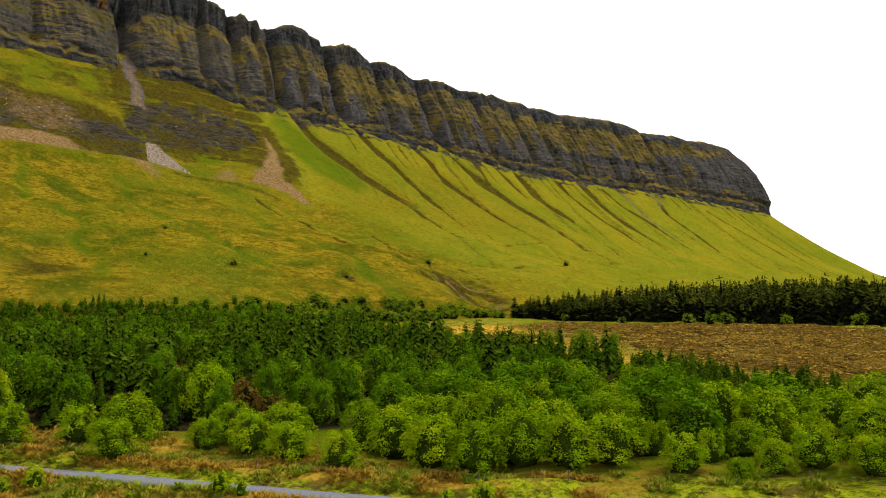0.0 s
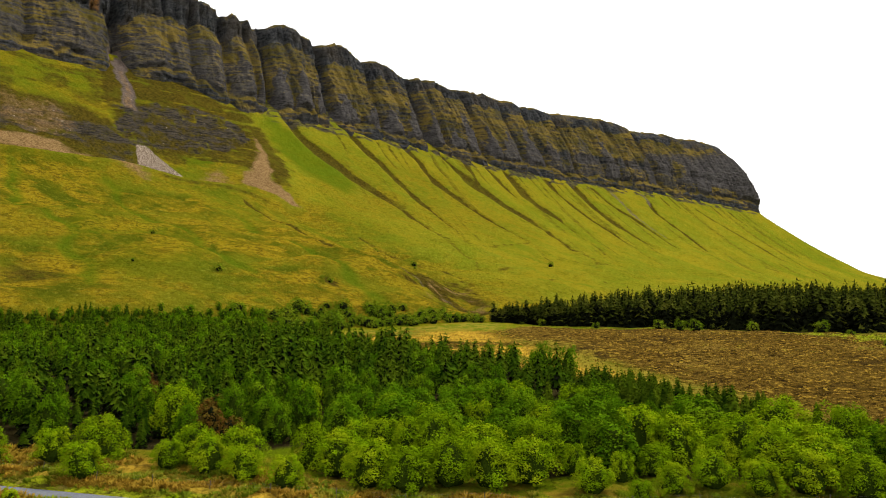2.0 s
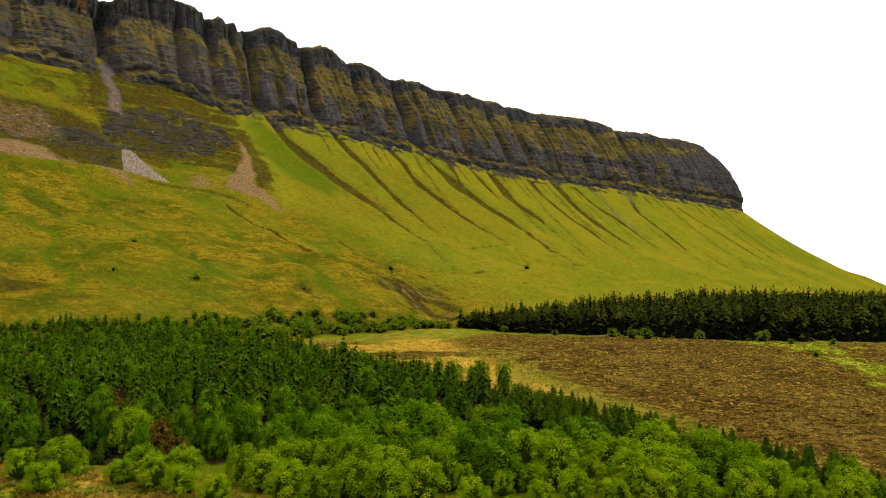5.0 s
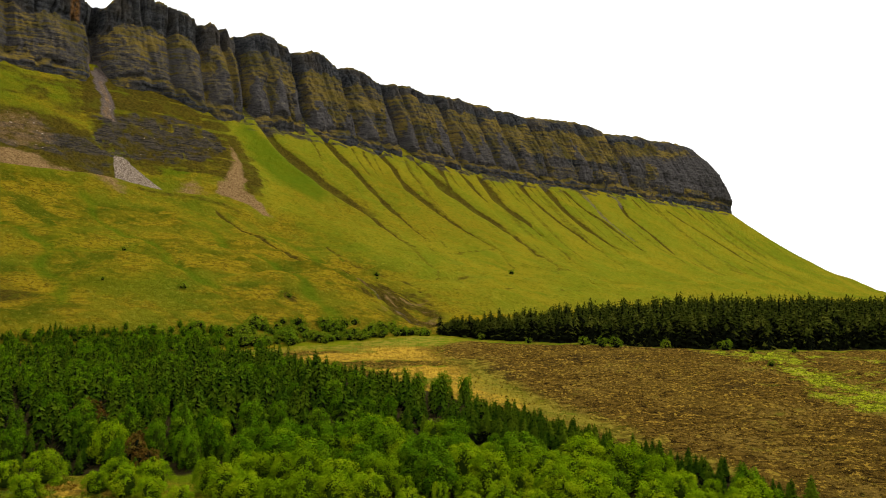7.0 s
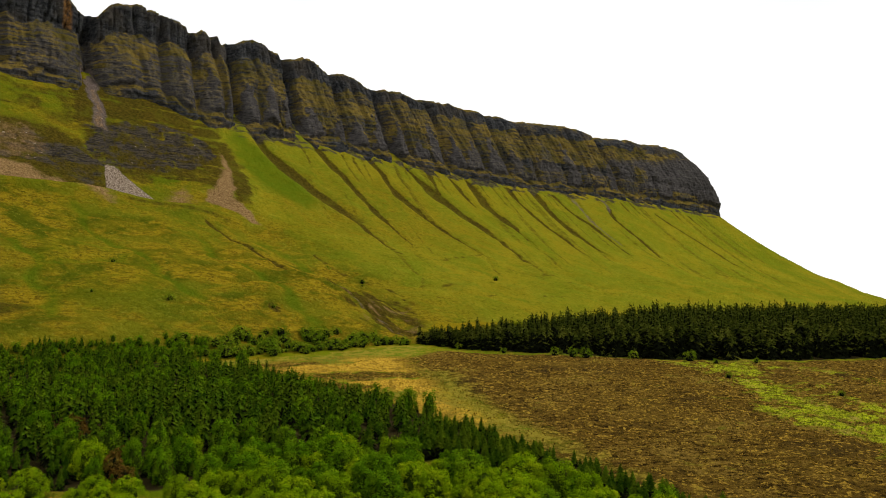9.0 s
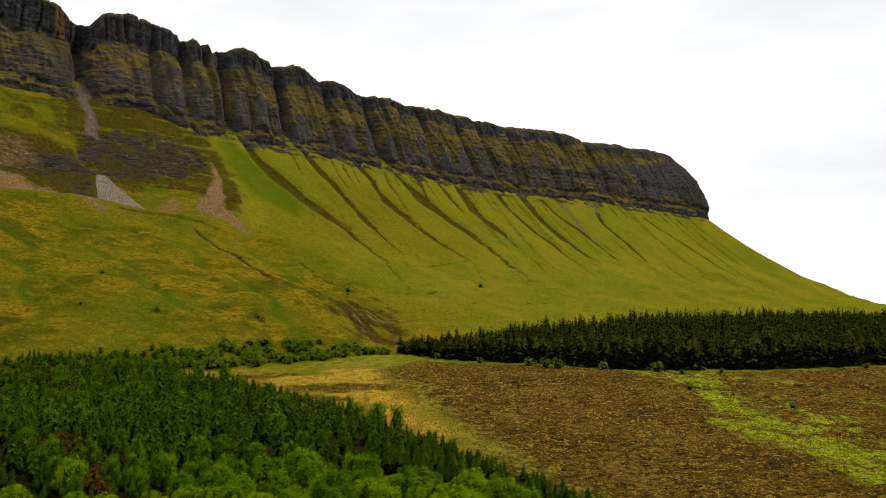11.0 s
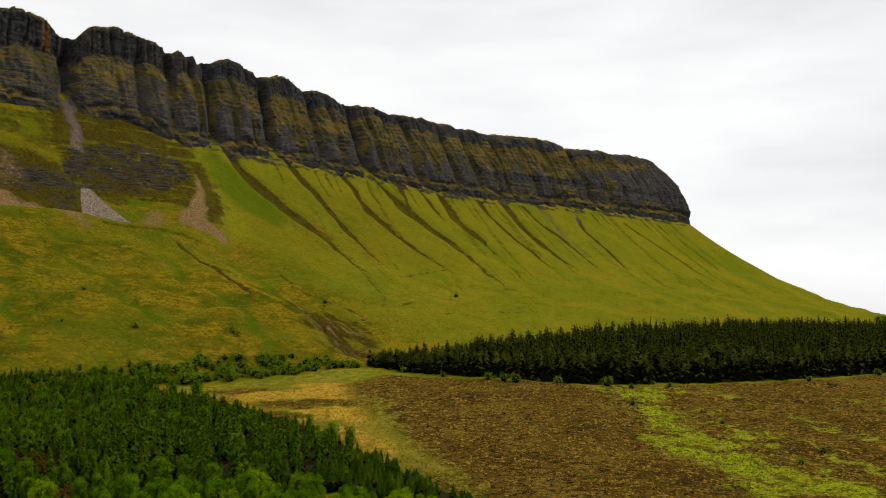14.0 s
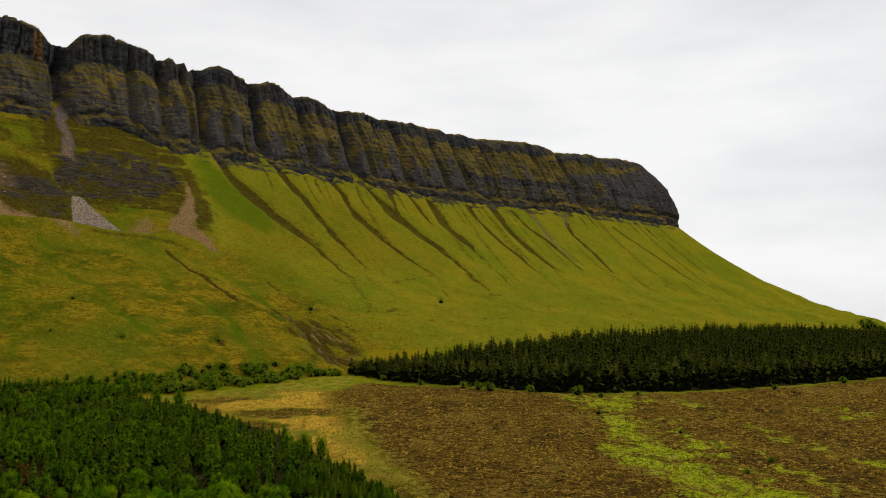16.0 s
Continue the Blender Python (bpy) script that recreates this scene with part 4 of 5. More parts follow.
    tagged(cliff, "dark bedded limestone cliff with grassy ledges and gullies")
    layer(cliff, "crag", crag)
    layer(cliff, "shaly", shaly)
    layer(cliff, "ochre", smooth(6, 3, np.abs(W - 206)) * smooth(0.66, 0.72, Hh) * smooth(0.97, 0.93, Hh))
    layer(cliff, "scree", 0.9 * smooth(11, 5, np.abs(W - 222 - 6 * Hh)) * smooth(0.52, 0.30, Hh))
    # the plateau behind the rim
    k = np.linspace(0, 1, 26) ** 2
    K = np.repeat(k[:, None], len(w), 1)
    ru, rv, rz = u[-1], v[-1], z[-1]
    cu, cv = np.minimum(ru, 1325.0), np.full_like(rv, -1500.0)
    pu, pv = ru + (cu - ru) * K, rv + (cv - rv) * K
    px, py = to_xy(pu, pv)
    pz = rz + (408 - rz) * smooth(0, 0.25, K) + 1.5 * rough(pu / 40, pv / 40, 3, 95) * smooth(0, 0.02, K)
    top = link("plateau", np.stack([px, py, pz], -1).reshape(-1, 3), sheet(*px.shape), HILL, mountain)
    tagged(top, "grassy plateau above the cliffs")
    for name, value in (("heath", 0.0), ("shale", 0.0), ("scree", 0.0), ("tan", 0.0), ("lush", 0.5), ("dry", 0.3), ("mauve", 0.0)):
        layer(top, name, np.full(px.size, value))
    return mountain


# ---- trees ----
def card(at, along, across, size, slim=0.2):
    """A leaf spray: a slim triangle that tapers outwards."""
    return np.array([at - across * size * slim, at + across * size * slim, at + along * size])


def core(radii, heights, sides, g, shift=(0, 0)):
    """A dark filler that stands in for the shade inside a crown: an uneven lathe, in triangles."""
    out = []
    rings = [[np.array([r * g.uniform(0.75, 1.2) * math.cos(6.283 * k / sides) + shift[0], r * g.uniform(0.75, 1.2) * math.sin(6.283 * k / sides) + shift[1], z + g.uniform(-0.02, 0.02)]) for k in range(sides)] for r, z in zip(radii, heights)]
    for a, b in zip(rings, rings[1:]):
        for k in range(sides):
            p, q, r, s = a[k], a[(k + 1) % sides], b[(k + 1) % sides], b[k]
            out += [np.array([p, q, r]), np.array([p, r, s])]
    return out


def unit(v):
    return v / (np.linalg.norm(v) + 1e-9)


def facing(n, g, loose):
    """Two directions in the plane of a spray that faces about n."""
    m = unit(n + loose * g.normal(size=3))
    along = unit(np.cross(m, g.normal(size=3)))
    return along, np.cross(m, along)


def conifer_mesh(seed, whorls, arms, wide=0.24, above=0.0, taper=0.8, droop=0.6, bare=0.3):
    """Corners and faces of a conifer crown, one high: tiers of fronds that droop round a dark filler; above: the part
    hidden in a dense stand; bare: up to where many fronds take the painted shade colour.
    """
    g = np.random.default_rng(seed)
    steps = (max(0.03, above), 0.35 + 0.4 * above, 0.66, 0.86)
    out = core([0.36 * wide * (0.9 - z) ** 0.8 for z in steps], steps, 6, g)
    shaded, live = out, []
    lean = g.normal(size=2) * 0.02
    for i in range(whorls):
        base = 0.05 + 0.93 * (i / whorls) ** 0.92
        if base < above:
            continue
        n = max(4, int(round(arms * (1.15 - 0.75 * base))))
        turn, bulge = g.uniform(0, 6.28), g.uniform(0.82, 1.14)
        for a in range(n):
            z = base + g.uniform(-0.45, 0.45) / whorls
            reach = max(0.035, wide * (1.03 - z) ** taper * g.uniform(0.70, 1.16) * bulge)
            t = turn + 6.283 * (a + g.uniform(-0.35, 0.35)) / n
            way = np.array([math.cos(t), math.sin(t), 0])
            along = unit(way + np.array([0, 0, -droop * g.uniform(0.3, 1.7) + 0.9 * max(z - 0.6, 0)]))
            across = unit(np.cross(np.array([0, 0, 1.0]), way) + 0.24 * g.normal(size=3))
            foot = np.array([lean[0] * z, lean[1] * z, z + 0.35 * droop * reach]) + along * reach * 0.20
            # the lower the frond, the likelier the shade colour, to darken the crown's base
            out = shaded if g.uniform() < 0.85 * smooth(bare, bare - 0.25, z) else live
            out.append(card(foot, along, across, reach * 0.85, g.uniform(0.30, 0.44)))
            for side in (-1, 1):
                tip = foot + along * reach * g.uniform(0.15, 0.45)
                off = unit(along + side * across * g.uniform(0.4, 1.0) + np.array([0, 0, g.uniform(-0.35, 0.15)]))
                up = unit(way + np.array([0, 0, 0.9]) + 0.3 * g.normal(size=3))
                out.append(card(tip, off, unit(np.cross(up, off)), reach * g.uniform(0.34, 0.55), 0.38))
    for a in range(3):
        t = a * 2.1
        along, across = unit(np.array([0.2 * math.cos(t), 0.2 * math.sin(t), 1.0])), np.array([-math.sin(t), math.cos(t), 0])
        live.append(card(np.array([lean[0], lean[1], 0.93]), along, across, 0.07, 0.25))
    return crown_of(shaded + live, len(shaded))


def crown_of(cards, shade_count):
    """Corners, faces and, face by face, whether it takes the painted shade colour: the first ones, or with a minus the
    last ones.
    """
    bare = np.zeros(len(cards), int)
    bare[:shade_count] = 1 if shade_count > 0 else 0
    if shade_count < 0:
        bare[shade_count:] = 1
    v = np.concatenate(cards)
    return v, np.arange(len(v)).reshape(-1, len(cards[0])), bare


def leafy_mesh(seed, lobes, sprays, size, squat=0.9, clump=0.125):
    """Corners and faces of a broadleaf crown, one high: leaf sprays on the upper sides of uneven clumps, with a dark
    filler as shade in the gaps between, down to the ground.
    """
    g = np.random.default_rng(seed)
    out = []
    lean = g.normal(size=2) * 0.08
    # dark lathe behind the leaves, its colour standing in for inner shade
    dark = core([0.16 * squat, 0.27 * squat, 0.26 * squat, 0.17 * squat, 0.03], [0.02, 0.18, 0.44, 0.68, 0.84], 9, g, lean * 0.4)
    for i in range(lobes):
        t, z = 2.4 * i + g.uniform(-0.5, 0.5), 0.08 + 0.80 * ((i + 0.5) / lobes) ** 0.85
        r = 0.37 * squat * math.sqrt(max(0.015, 1 - ((z - 0.30) / 0.62) ** 2)) * g.uniform(0.66, 1.12)
        c = np.array([r * math.cos(t) + lean[0] * z, r * math.sin(t) + lean[1] * z, z + g.uniform(-0.05, 0.06)])
        lobe = clump * g.uniform(0.68, 1.32)
        tall = g.uniform(0.95, 1.45)
        for s in range(int(sprays * (lobe / clump) ** 2)):
            n = unit(g.normal(size=3) + np.array([0.55 * math.cos(t), 0.55 * math.sin(t), 0.85]))
            p = c + n * lobe * g.uniform(0.62, 1.12) * np.array([1, 1, tall])
            along, across = facing(n + np.array([0, 0, 0.45]), g, 0.34)
            out.append(card(p - along * size * 0.5, along, across, size * g.uniform(0.6, 1.45), 0.36))
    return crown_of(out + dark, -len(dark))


def stem(bm, a, b, r0, r1, sides=6):
    a, b = Vector(a), Vector(b)
    turn = (b - a).to_track_quat("Z", "Y").to_matrix()
    rings = [[bm.verts.new(p + turn @ Vector((r * math.cos(6.2832 * i / sides), r * math.sin(6.2832 * i / sides), 0))) for i in range(sides)] for p, r in ((a, r0), (b, r1))]
    for i in range(sides):
        bm.faces.new((rings[0][i], rings[0][(i + 1) % sides], rings[1][(i + 1) % sides], rings[1][i]))


def make_tree(name, label, category, group, crown, leaves, seed, trunk_top, trunk_r, limbs):
    """A tree one metre high, to be scaled: a trunk with limbs and a crown."""
    tree = tagged(new(name), label, category, group)
    bm = bmesh.new()
    g = random.Random(seed)
    stem(bm, (0, 0, -0.06), (0.01, 0, trunk_top * 0.5), trunk_r, trunk_r * 0.7)
    stem(bm, (0.01, 0, trunk_top * 0.5), (0.0, 0.01, trunk_top), trunk_r * 0.7, trunk_r * 0.25)
    for i in range(limbs):
        t, z = g.uniform(0, 6.28), g.uniform(0.10, trunk_top * 0.7)
        r = g.uniform(0.18, 0.32)
        stem(bm, (0, 0, z), (r * math.cos(t), r * math.sin(t), z + g.uniform(0.15, 0.35)), trunk_r * 0.45, trunk_r * 0.12, 5)
    part("trunk", bm, BARK, tree)
    link("crown", crown[0], crown[1], leaves, tree, False, crown[2])
    return tree


def joined(name, material, shapes, places, label, category, flat=False):
    """Many alike plants in one mesh: places are rows of x, y, z, height, width, turn."""
    corners, quads, inner, base = [], [], [], 0
    which = RNG.integers(0, len(shapes), len(places))
    for s, (v, f, bare) in enumerate(shapes):
        rows = places[which == s]
        if not len(rows):
            continue
        c, sn = np.cos(rows[:, 5])[:, None], np.sin(rows[:, 5])[:, None]
        wide, tall = rows[:, 4][:, None], rows[:, 3][:, None]
        px = (v[None, :, 0] * c - v[None, :, 1] * sn) * wide + rows[:, 0][:, None]
        py = (v[None, :, 0] * sn + v[None, :, 1] * c) * wide + rows[:, 1][:, None]
        pz = v[None, :, 2] * tall + rows[:, 2][:, None]
        corners.append(np.stack([px, py, pz], -1).reshape(-1, 3))
        quads.append((f[None] + (np.arange(len(rows)) * len(v))[:, None, None]).reshape(-1, f.shape[1]) + base)
        inner.append(np.tile(bare, len(rows)))
        base += len(rows) * len(v)
    ob = link(name, np.concatenate(corners), np.concatenate(quads), material, None, flat, np.concatenate(inner))
    return tagged(ob, label, category, kind="stuff")


def scatter(ring, gap, jitter=0.38):
    """Places on an uneven grid inside a ring."""
    xs, ys = [p[0] for p in ring], [p[1] for p in ring]
    x, y = np.meshgrid(np.arange(min(xs), max(xs), gap), np.arange(min(ys), max(ys), gap))
    x[1::2] += gap / 2
    x, y = x + RNG.uniform(-jitter, jitter, x.shape) * gap, y + RNG.uniform(-jitter, jitter, y.shape) * gap
    keep = inside(x, y, ring)
    return x[keep], y[keep]


def surface(x, y):
    """The height of whatever ground lies at x, y: the hillside's mesh or the valley floor."""
    x, y = np.asarray(x, float), np.asarray(y, float)
    u, v = to_uv(x, y)
    d = below_foot(u, v)
    i = np.clip(np.searchsorted(HILL_GRID["d"], d), 0, len(HILL_GRID["d"]) - 1)
    j = np.clip(np.searchsorted(HILL_GRID["w"], u), 0, len(HILL_GRID["w"]) - 1)
    return np.where((d < seam(u) - 18) & (u < CORNER_U), HILL_GRID["z"][i, j], floor_height(x, y))


def rows_of(x, y, tall_lo, tall_hi, wide, sink=0.1):
    tall = RNG.uniform(tall_lo, tall_hi, len(x))
    return np.stack([x, y, surface(x, y) - sink, tall, tall * wide * RNG.uniform(0.85, 1.2, len(x)), RNG.uniform(0, 6.28, len(x))], 1)


def plant(kinds, rows):
    """Copies of the tree kinds at the rows; the kinds themselves stand at the first ones."""
    for i, (x, y, z, tall, wide, turn) in enumerate(rows):
        m = Matrix.LocRotScale((x, y, z), Euler((0, 0, turn)), (wide, wide, tall))
        k = kinds[i % len(kinds)]
        if i < len(kinds):
            k.matrix_basis = m
        else:
            made = copy_thing(k, Matrix.Identity(4))
            made.matrix_basis = m


build_ground()
build_road()
build_mountain()

# ---- boulders of the screes ----
def stone_mesh(seed):
    """A blocky stone, one across: an uneven box with its corners broken off."""
    g = np.random.default_rng(seed)
    bm = bmesh.new()
    bmesh.ops.create_icosphere(bm, subdivisions=1, radius=0.5)
    for v in bm.verts:
        v.co = Vector(np.clip(np.array(v.co) * 1.35, -0.42, 0.42) * g.uniform(0.75, 1.15, 3))
    v, f = np.array([v.co[:] for v in bm.verts]), np.array([[c.index for c in face.verts] for face in bm.faces])
    bm.free()
    return v, f, np.zeros(len(f), int)


def build_boulders():
    rows = []
    for ring, gap, small, large in (([(203, 105), (212, 105), (225, 124), (243, 146), (227, 153), (195, 176), (193, 152), (197, 126)], 2.6, 0.8, 2.6), ([(218, -40), (230, -40), (228, 10), (219, 40), (214, 20)], 7.0, 0.7, 2.0), ([(60, 40), (150, 50), (160, 80), (150, 120), (118, 126), (60, 100)], 9.0, 0.7, 2.4), ([(225, 6), (320, 20), (300, 92), (215, 104)], 12.0, 0.7, 2.0)):
        bu, bd = scatter(ring, gap, 0.5)
        x, y = to_xy(bu, FOOT_V + bd)
        size = small + (large - small) * RNG.uniform(0, 1, len(x)) ** 2.5
        rows.append(np.stack([x, y, surface(x, y) + 0.1 * size, size * RNG.uniform(0.6, 1.0, len(x)), size, RNG.uniform(0, 6.28, len(x))], 1))
    return joined("boulders", STONE, [stone_mesh(740 + i) for i in range(5)], np.concatenate(rows), "pale fallen boulders on the screes below the cliffs", "rocks")


build_boulders()

# ---- the wood and thickets ----
def seen(x, y):
    """The part of the valley in front of the road's bend, which the view takes in."""
    return (x > -0.60 * y - 30) & (x < 0.95 * y + 40)


# the young plantation of spruce
px, py = scatter(PLANTATION, 5.0)
ex, ey = scatter([(36, 146), (56, 134), (76, 119), (97, 99), (106, 97), (92, 120), (76, 146), (64, 164), (48, 186)], 2.8)
fx, fy = scatter([(-170, 276), (-123, 314), (-90, 340), (-72, 322), (-108, 294), (-155, 257)], 2.5)
px, py = np.concatenate([px, ex, fx]), np.concatenate([py, ey, fy])
far_u, far_v = to_uv(px, py)
keep = (below_foot(far_u, far_v) > np.interp(far_u, [30, 100, 160], [450, 452, 452])) & seen(px, py) & ~(inside(px, py, CLEARING) & (wobble(px / 5, py / 5, 122) > 0.35)) & (wobble(px / 6.5, py / 6.5, 120) > 0.24) & (near_line(px, py, [(-32, 122), (-33, 132)]) > 2.5) & (near_line(px, py, [(-51, 148), (-51, 151)]) > 3) & ~(inside(px, py, THICKET) & (RNG.uniform(0, 1, len(px)) < 0.9))
px, py = px[keep], py[keep]
spruce = rows_of(px, py, 4.8, 10.0, 1.0)
inner = smooth(0, 22, near_line(px, py, PLANTATION + PLANTATION[:1]))
inner = np.maximum(inner, 0.42 * smooth(15, 30, px) * smooth(190, 170, py))
spruce[:, 3] *= (0.54 + 0.52 * inner + 0.30 * bump(px, py, -25, 185, 60, 45)) * (0.72 + 0.56 * wobble(px / 9, py / 9, 121))
foot_u, foot_v = to_uv(px, py)
spruce[:, 3] *= np.interp(below_foot(foot_u, foot_v), [445, 470, 525], [0.66, 0.72, 1.0])
spruce[:, 4] = np.maximum(spruce[:, 3], 5.4) * RNG.uniform(0.70, 1.08, len(spruce))
rim = near_line(px, py, [(106, 97), (92, 120), (76, 146), (64, 164), (45, 196), (22, 232), (0, 258), (-38, 298)])
spruce[:, 3] *= np.interp(rim, [0, 8, 25], [0.74, 0.82, 1.0])
order = np.argsort(py - 0.25 * px)
front, behind = spruce[order[:260]], spruce[order[260:]]
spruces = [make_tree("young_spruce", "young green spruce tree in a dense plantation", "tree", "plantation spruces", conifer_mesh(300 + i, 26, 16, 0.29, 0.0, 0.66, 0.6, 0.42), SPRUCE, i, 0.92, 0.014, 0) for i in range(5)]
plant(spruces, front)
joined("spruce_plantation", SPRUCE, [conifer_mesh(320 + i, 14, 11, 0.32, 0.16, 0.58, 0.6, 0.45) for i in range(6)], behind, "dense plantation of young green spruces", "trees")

# willows and birches between the road and the plantation
BUSHES = [(-43, 100.5, 5.6), (-51, 108, 5.2), (-45, 111.5, 6.8), (-26, 104, 5.9), (-19, 100, 5.2), (-12.5, 95, 4.6), (4, 94, 6.2), (29, 92.5, 4.8), (35, 91, 3.2), (-60, 106, 6.0), (-1, 97, 6.6), (10, 95, 6.8), (16, 94.5, 6.6), (21, 97, 6.4), (-7, 103, 6.6),
          (-30, 110, 5.6), (-33, 106, 4.6), (-22, 107, 6.4), (40, 93, 4.2), (46, 95, 5.4), (52, 93, 5.0), (58, 93, 6.4), (65, 91, 6.0), (73, 92, 6.8), (80, 90, 6.2), (88, 90, 6.5), (62, 98, 7.0), (78, 97, 7.0)]
tx, ty = scatter(THICKET, 5.9, 0.45)
far = np.array([min(math.hypot(a - b[0], c - b[1]) for b in BUSHES) for a, c in zip(tx, ty)]) > 2.6
tx, ty = tx[far], ty[far]
mx, my = scatter(PLANTATION, 7.5)
mix_u, mix_v = to_uv(mx, my)
pick = seen(mx, my) & (below_foot(mix_u, mix_v) > 470) & ~((mx > 22) & (my < 190)) & (RNG.uniform(0, 1, len(mx)) < 0.6 * np.exp(-np.maximum(my - 122, 0) / 26) * (0.3 + 0.7 * smooth(-45, 0, mx)) + 0.35 * bump(mx, my, -75, 215, 30, 45) + 0.22 + 0.10 * smooth(0, -40, mx) * smooth(260, 210, my))
mx, my = mx[pick], my[pick]
bx, by = scatter([(-175, 270), (-123, 314), (-78, 350), (-66, 334), (-108, 300), (-165, 252)], 5.0)
singles = np.array([[x, y, float(surface(x, y)) - 0.15, h, h * 1.3, x * 7.0] for x, y, h in BUSHES])
thicket = rows_of(tx, ty, 4.8, 9.2, 1.12, 0.2)
thicket[:, 3:5] *= np.interp(ty, [95, 108, 140], [0.82, 1.0, 1.15])[:, None]
mixed = np.concatenate([rows_of(mx, my, 6.5, 10.0, 0.85, 0.2), rows_of(bx, by, 3.8, 6.0, 1.1, 0.2)])
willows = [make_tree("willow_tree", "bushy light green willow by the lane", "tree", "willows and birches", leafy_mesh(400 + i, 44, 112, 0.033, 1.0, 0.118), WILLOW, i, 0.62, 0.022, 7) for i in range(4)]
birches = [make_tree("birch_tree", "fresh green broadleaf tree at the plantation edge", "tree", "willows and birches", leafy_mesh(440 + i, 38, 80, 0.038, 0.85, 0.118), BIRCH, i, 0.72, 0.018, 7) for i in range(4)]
both = np.concatenate([thicket, mixed])
both = both[np.argsort(both[:, 1] - 0.2 * both[:, 0])]
split = RNG.uniform(0, 1, len(both)) < np.where(both[:, 1] < 112, 0.75, 0.3)
near_w, near_b = np.concatenate([singles, both[split]]), both[~split]
plant(willows, near_w[:84])
plant(birches, near_b[:90])
rest = np.concatenate([near_w[84:], near_b[90:]])
if len(rest):
    joined("birch_scrub", BIRCH, [leafy_mesh(460 + i, 26, 36, 0.056, 0.85) for i in range(4)], rest, "light green birch scrub among the spruces", "trees")

# a few russet bushes among the young trees
RUSSET = [(-32, 126, 6.4), (-51, 151, 6.6), (-33, 132, 6.2), (-27, 119, 5.6), (-62, 171, 6.4), (-58, 164, 5.4)]
copper = [make_tree("russet_bush", "russet-leaved bush among the young spruces", "shrub", "russet bushes", leafy_mesh(480 + i, 18, 60, 0.06, 1.0), COPPER, i, 0.6, 0.025, 5) for i in range(2)]
plant(copper, np.array([[x, y, float(surface(x, y)) - 0.1, h, h, x] for x, y, h in RUSSET]))

# the old dark spruce wood beyond the heath
wx, wy = scatter(DARK_WOOD, 6.8)
corner_x, corner_y = scatter([(38, 411), (52, 394), (80, 373), (92, 384), (62, 412), (46, 420)], 4.6)
wx, wy = np.concatenate([wx, corner_x]), np.concatenate([wy, corner_y])
edge = near_line(wx, wy, DARK_WOOD + DARK_WOOD[:1])
wood = rows_of(wx, wy, 17.5, 24.0, 1.0, 0.3)
wood[:, 3] *= np.interp(edge, [0, 12, 40], [0.82, 0.95, 1.0]) * np.interp(wx, [46, 110, 200], [0.56, 0.84, 1.0])
wood[:, 3] *= RNG.uniform(0.80, 1.12, len(wood)) * (0.9 + 0.2 * wobble(wx / 22, wy / 22, 123))
wood[:, 4] = np.maximum(wood[:, 3], 16) * RNG.uniform(0.85, 1.4, len(wood))
face = near_line(wx, wy, DARK_WOOD[:10])
order = np.argsort(face + np.maximum(wx - 330, 0))
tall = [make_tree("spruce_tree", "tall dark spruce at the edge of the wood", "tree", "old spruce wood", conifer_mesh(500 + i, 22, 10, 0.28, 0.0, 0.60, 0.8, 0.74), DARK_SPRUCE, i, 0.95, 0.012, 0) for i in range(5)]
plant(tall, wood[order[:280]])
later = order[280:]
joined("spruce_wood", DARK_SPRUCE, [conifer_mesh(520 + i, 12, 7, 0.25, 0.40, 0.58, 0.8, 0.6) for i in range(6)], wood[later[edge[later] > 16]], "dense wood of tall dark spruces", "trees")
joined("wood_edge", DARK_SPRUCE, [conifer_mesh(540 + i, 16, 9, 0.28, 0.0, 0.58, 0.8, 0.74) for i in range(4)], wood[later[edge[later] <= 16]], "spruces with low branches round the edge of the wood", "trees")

# hawthorn scrub along the foot of the hill
sx, sy = scatter(SCRUB, 4.0, 0.45)
ok = (sx > -88) & (wobble(sx / 9, sy / 9, 124) + RNG.uniform(-0.3, 0.3, len(sx)) > 0.42)
scrub = rows_of(sx[ok], sy[ok], 2.2, 5.6, 1.5, 0.3)
scrub[:, 3:5] *= (0.6 + 0.8 * wobble(scrub[:, 0] / 7, scrub[:, 1] / 7, 125))[:, None]
thorns = [make_tree("hawthorn_tree", "low dark hawthorn at the foot of the hill", "tree", "hawthorn scrub", leafy_mesh(600 + i, 17, 46, 0.072, 1.1, 0.19), THORN, i, 0.6, 0.03, 6) for i in range(4)]
plant(thorns, scrub[:299])
# lone bushes on the hill and before the dark wood
LONE = [(111, 680, 4.6), (-106, 381, 4.2), (-58, 416, 2.4), (-43, 592, 2.4), (-10, 560, 2.4), (-70, 350, 2.6), (62, 384, 3.6), (86, 364, 3.0), (112, 346, 4.2), (121, 342, 4.6), (127, 339, 5.4), (150, 331, 4.0), (176, 321, 5.0), (190, 323, 3.0),
        (214, 330, 2.6), (310, 358, 3.0), (372, 388, 4.5), (176, 272, 2.4), (204, 232, 2.2), (226, 190, 2.6), (208, 172, 2.2)]
LONE += [(*to_xy(u, FOOT_V + d), h) for u, d, h in ((336, 288, 3.0), (350, 318, 4.0), (117, 393, 1.8), (218, 416, 3.0), (144, 338, 3.4), (172, 271, 1.6))]
lone = np.array([[x, y, float(surface(x, y)) - 0.3, h, h * 1.25, x * 3.0] for x, y, h in LONE])
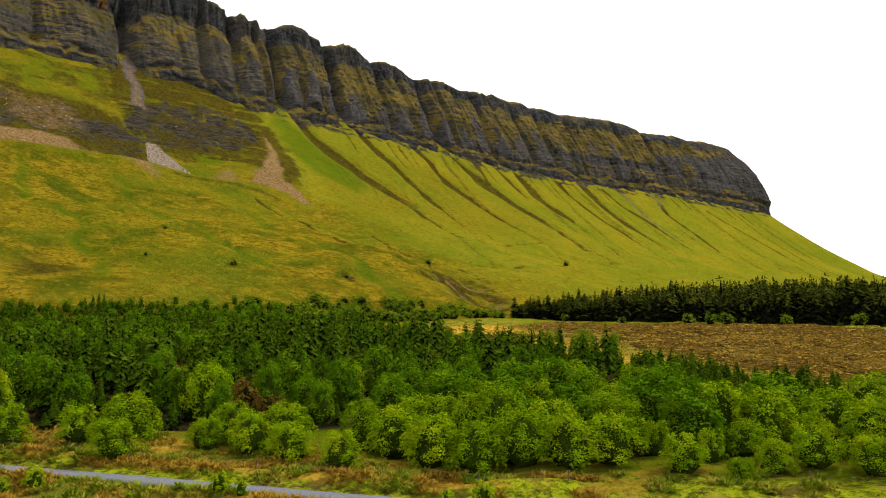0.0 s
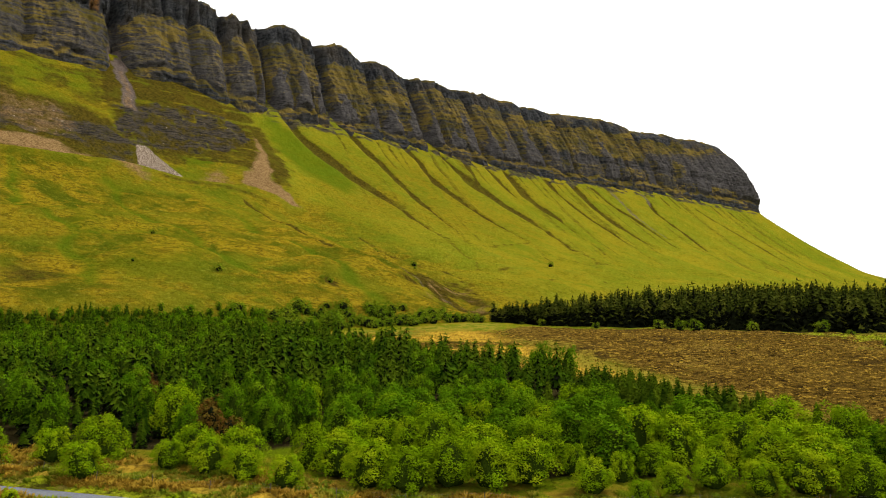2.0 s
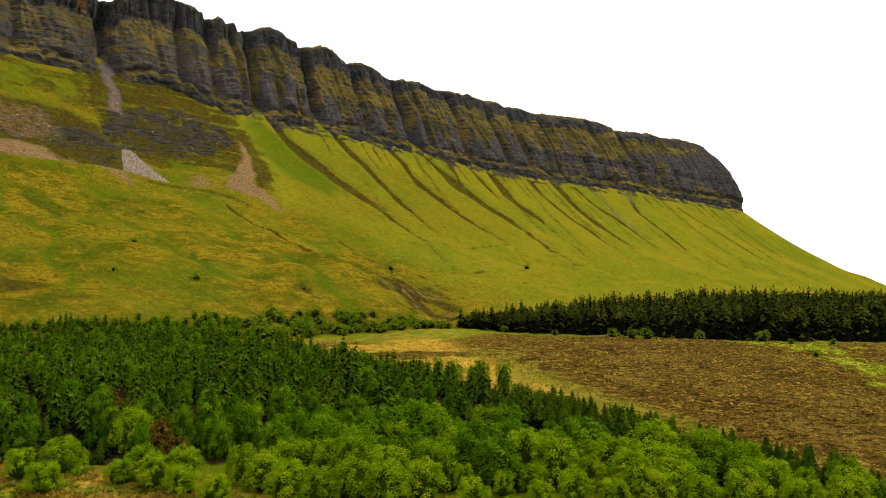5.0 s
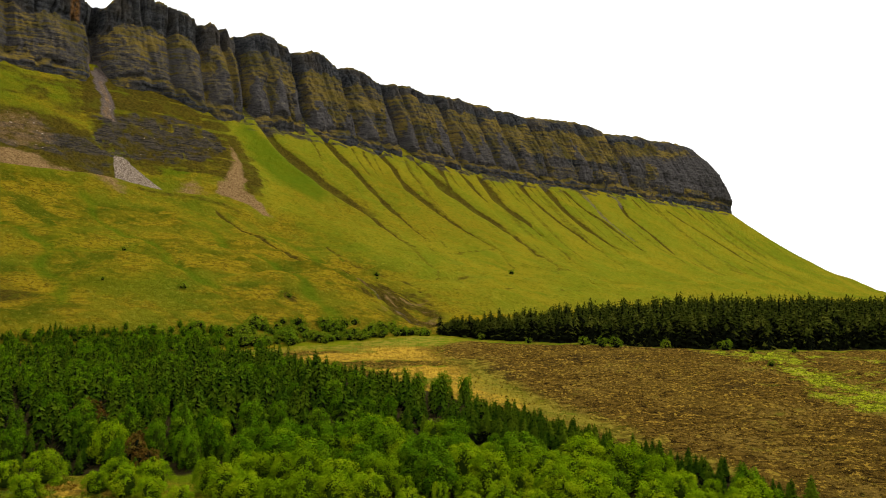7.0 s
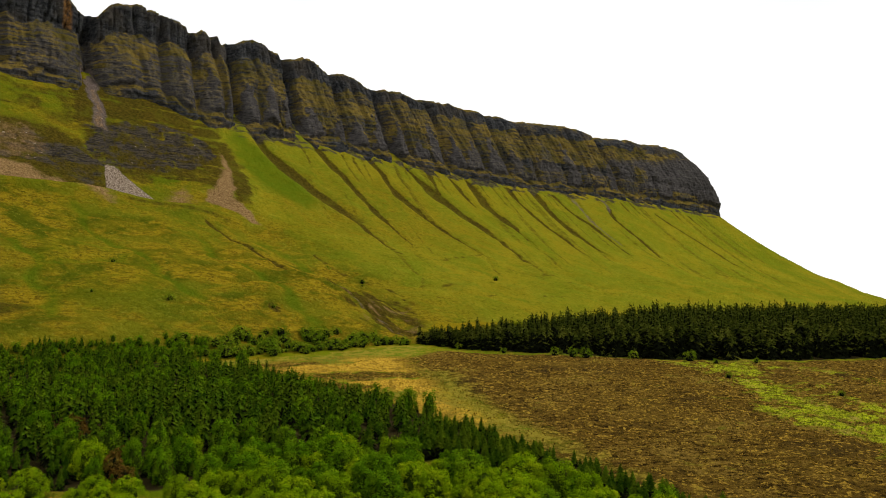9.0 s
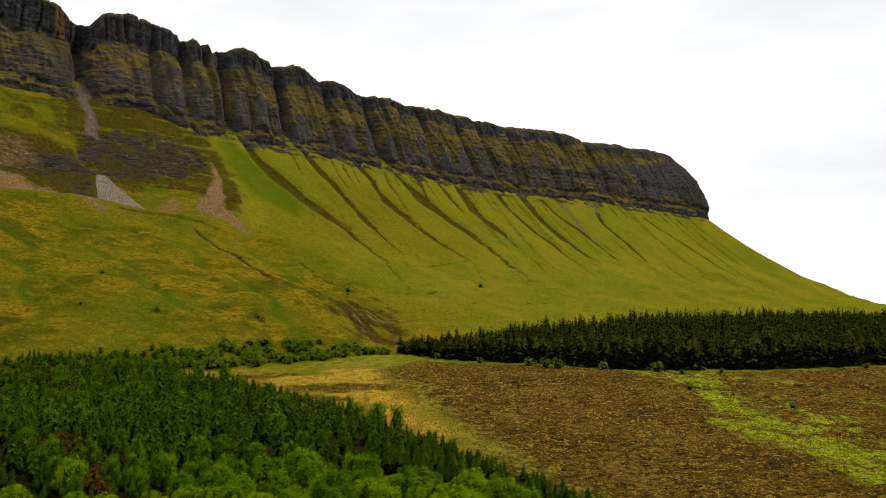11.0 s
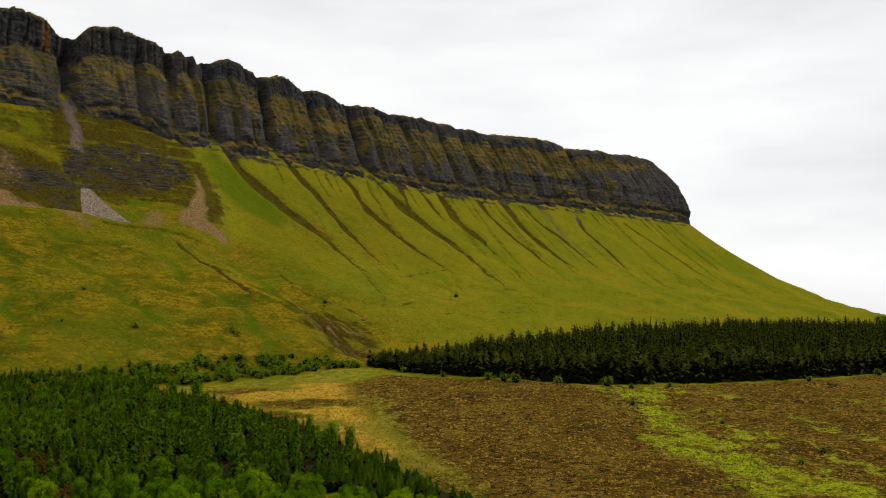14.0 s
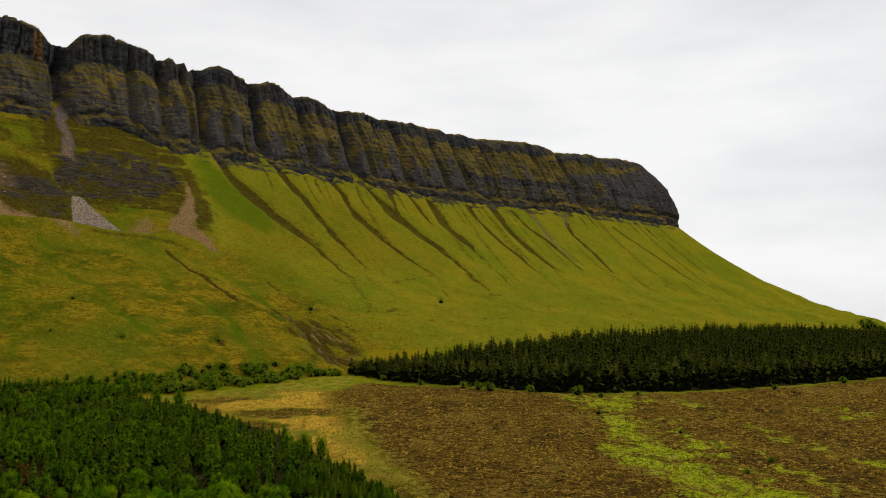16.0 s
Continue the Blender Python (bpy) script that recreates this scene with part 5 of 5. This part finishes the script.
shrubs = [make_tree("shrub", "single green shrub on open ground", "shrub", "lone shrubs", leafy_mesh(640 + i, 16, 40, 0.085, 1.2, 0.19), THORN, i, 0.55, 0.03, 5) for i in range(3)]
plant(shrubs, lone)
# willow saplings on the near side of the lane
SAPLINGS = [(-46, 87.5, 2.6), (-49, 86.5, 2.0), (-24, 83.2, 2.3), (-21.5, 82.2, 1.7), (0.4, 79.0, 2.2), (3.9, 78.6, 2.8), (-34, 84, 1.2)]
sapling = [make_tree("willow_sapling", "low young willow bush beside the lane", "shrub", "willow saplings", leafy_mesh(660 + i, 20, 30, 0.085, 0.9), WILLOW, i, 0.6, 0.02, 5) for i in range(2)]
plant(sapling, np.array([[x, y, float(surface(x, y)) - 0.1, h, h * 1.1, x] for x, y, h in SAPLINGS]))
# a far clump of tall trees beyond the wood, at the foot of the prow
CLUMP = [(852, 1150, 9), (862, 1158, 12), (872, 1164, 14), (882, 1170, 14), (894, 1172, 13), (904, 1178, 12), (866, 1176, 12), (886, 1186, 13), (916, 1180, 12), (930, 1186, 12)]
clump = [make_tree("far_tree", "dark round-headed tree in a far clump", "tree", "far tree clump", leafy_mesh(680 + i, 20, 22, 0.11, 1.1), THORN, i, 0.6, 0.03, 5) for i in range(2)]
plant(clump, np.array([[x, y, float(surface(x, y)) - 0.3, h, h * 1.1, x] for x, y, h in CLUMP]))


# ---- grass, rushes and brash ----
def tuft_mesh(seed, blades, lean):
    g = np.random.default_rng(seed)
    out = []
    for i in range(blades):
        t = g.uniform(0, 6.283)
        way, side = np.array([math.cos(t), math.sin(t), 0]), np.array([-math.sin(t), math.cos(t), 0])
        r = g.uniform(0.2, 1.0) * lean
        foot = way * g.uniform(0, 0.22)
        tip = foot + way * r + np.array([0, 0, g.uniform(0.5, 1.0)])
        mid = foot + way * r * 0.4 + np.array([0, 0, 0.55 * tip[2]])
        out.append(np.array([foot - side * 0.09, foot + side * 0.09, mid + side * 0.10, tip]))
    return crown_of(out, 0)


TUFTS = [tuft_mesh(700 + i, 9, 0.6) for i in range(4)]
TUSSOCKS = [tuft_mesh(710 + i, 12, 1.0) for i in range(4)]
VERGE = [(-75, 84), (-20, 62), (60, 62), (110, 76), (104, 92), (60, 95), (24, 92), (0, 93), (-10, 100), (-24, 110), (-40, 114), (-75, 122)]
vx, vy = scatter(VERGE, 0.66, 0.5)
keep = (near_line(vx, vy, ROAD) > 2.5) & (wobble(vx / 3, vy / 3, 130) > np.where(vx > 2, 0.58, 0.25))
vx, vy = vx[keep], vy[keep]
tawny = wobble(vx / 6, vy / 6, 131) > np.where(vx > 2, 0.66, 0.40)
for name, mask, mat, label in (("moor_grass", tawny, TUFT, "tawny tussocks of moor grass beside the lane"), ("rushes", ~tawny, RUSH, "green rushes and long grass beside the lane")):
    joined(name, mat, TUSSOCKS, rows_of(vx[mask], vy[mask], 0.40, 1.0, 1.3, 0.08), label, "grass")
hx, hy = scatter(CUT_HEATH, 1.9, 0.5)
ok = seen(hx, hy) & (hx < 420) & (hy > 90)
hx, hy = hx[ok], hy[ok]
in_green = np.maximum.reduce([cover(hx, hy, r, 5) for r in (STRIP, STRIP_2, STRIP_3)]) + 1.3 * (wobble(hx / 7, hy / 7, 140) - 0.5) > 0.80
in_straw = cover(hx, hy, STRAW, 5) - np.maximum.reduce([cover(hx, hy, r, 4) for r in CUT_PATCHES + [STUBBLE_GREEN]]) + 0.5 * (wobble(hx / 6, hy / 6, 141) - 0.5) > 0.5
for name, mask, mat, label, lo, hi, wide in (("brash", ~in_green & ~in_straw & (RNG.uniform(0, 1, len(hx)) < 0.5), BRASH, "brown cut heather stubble and brash", 0.3, 0.7, 1.3),
                                             ("rush_patch", in_green, RUSH, "bright green rushes in a wet strip", 0.3, 0.7, 1.2), ("straw_grass", in_straw & ~in_green, TUFT, "straw-coloured moor grass", 0.3, 0.7, 1.2)):
    joined(name, mat, TUFTS, rows_of(hx[mask], hy[mask], lo, hi, wide, 0.05), label, "grass")


# ---- the fence along the lane ----
def build_fence():
    line = [(-75, 108), (-40, 98.5), (-14, 91.6), (4, 87.6), (24, 86.2), (50, 87.5), (90, 87)]
    fence = tagged(new("fence"), "weathered post and wire fence along the lane", "fence")
    spots = []
    for (x0, y0), (x1, y1) in zip(line, line[1:]):
        n = int(math.hypot(x1 - x0, y1 - y0) / 8.0)
        spots += [(x0 + (x1 - x0) * i / n, y0 + (y1 - y0) * i / n) for i in range(n)]
    bm = bmesh.new()
    stem(bm, (0, 0, -0.5), (0, 0, 1.15), 0.06, 0.055, 7)
    stem(bm, (0, 0, 1.15), (0, 0, 1.19), 0.055, 0.02, 7)
    first = part("post", bm, POST, fence)
    tops = []
    for i, (x, y) in enumerate(spots):
        post = first if i == 0 else new("post", first.data)
        post.parent = fence
        z = float(surface(x, y))
        post.matrix_basis = Matrix.LocRotScale((x, y, z), Euler((random.uniform(-0.06, 0.06), random.uniform(-0.06, 0.06), 0)), (1, 1, random.uniform(0.9, 1.1)))
        tops.append((x, y, z))
    for high in (0.55, 1.0):
        bm = bmesh.new()
        for a, b in zip(tops, tops[1:]):
            stem(bm, (a[0], a[1], a[2] + high), (b[0], b[1], b[2] + high), 0.003, 0.003, 4)
        part("wire", bm, WIRE, fence)
    return fence


build_fence()
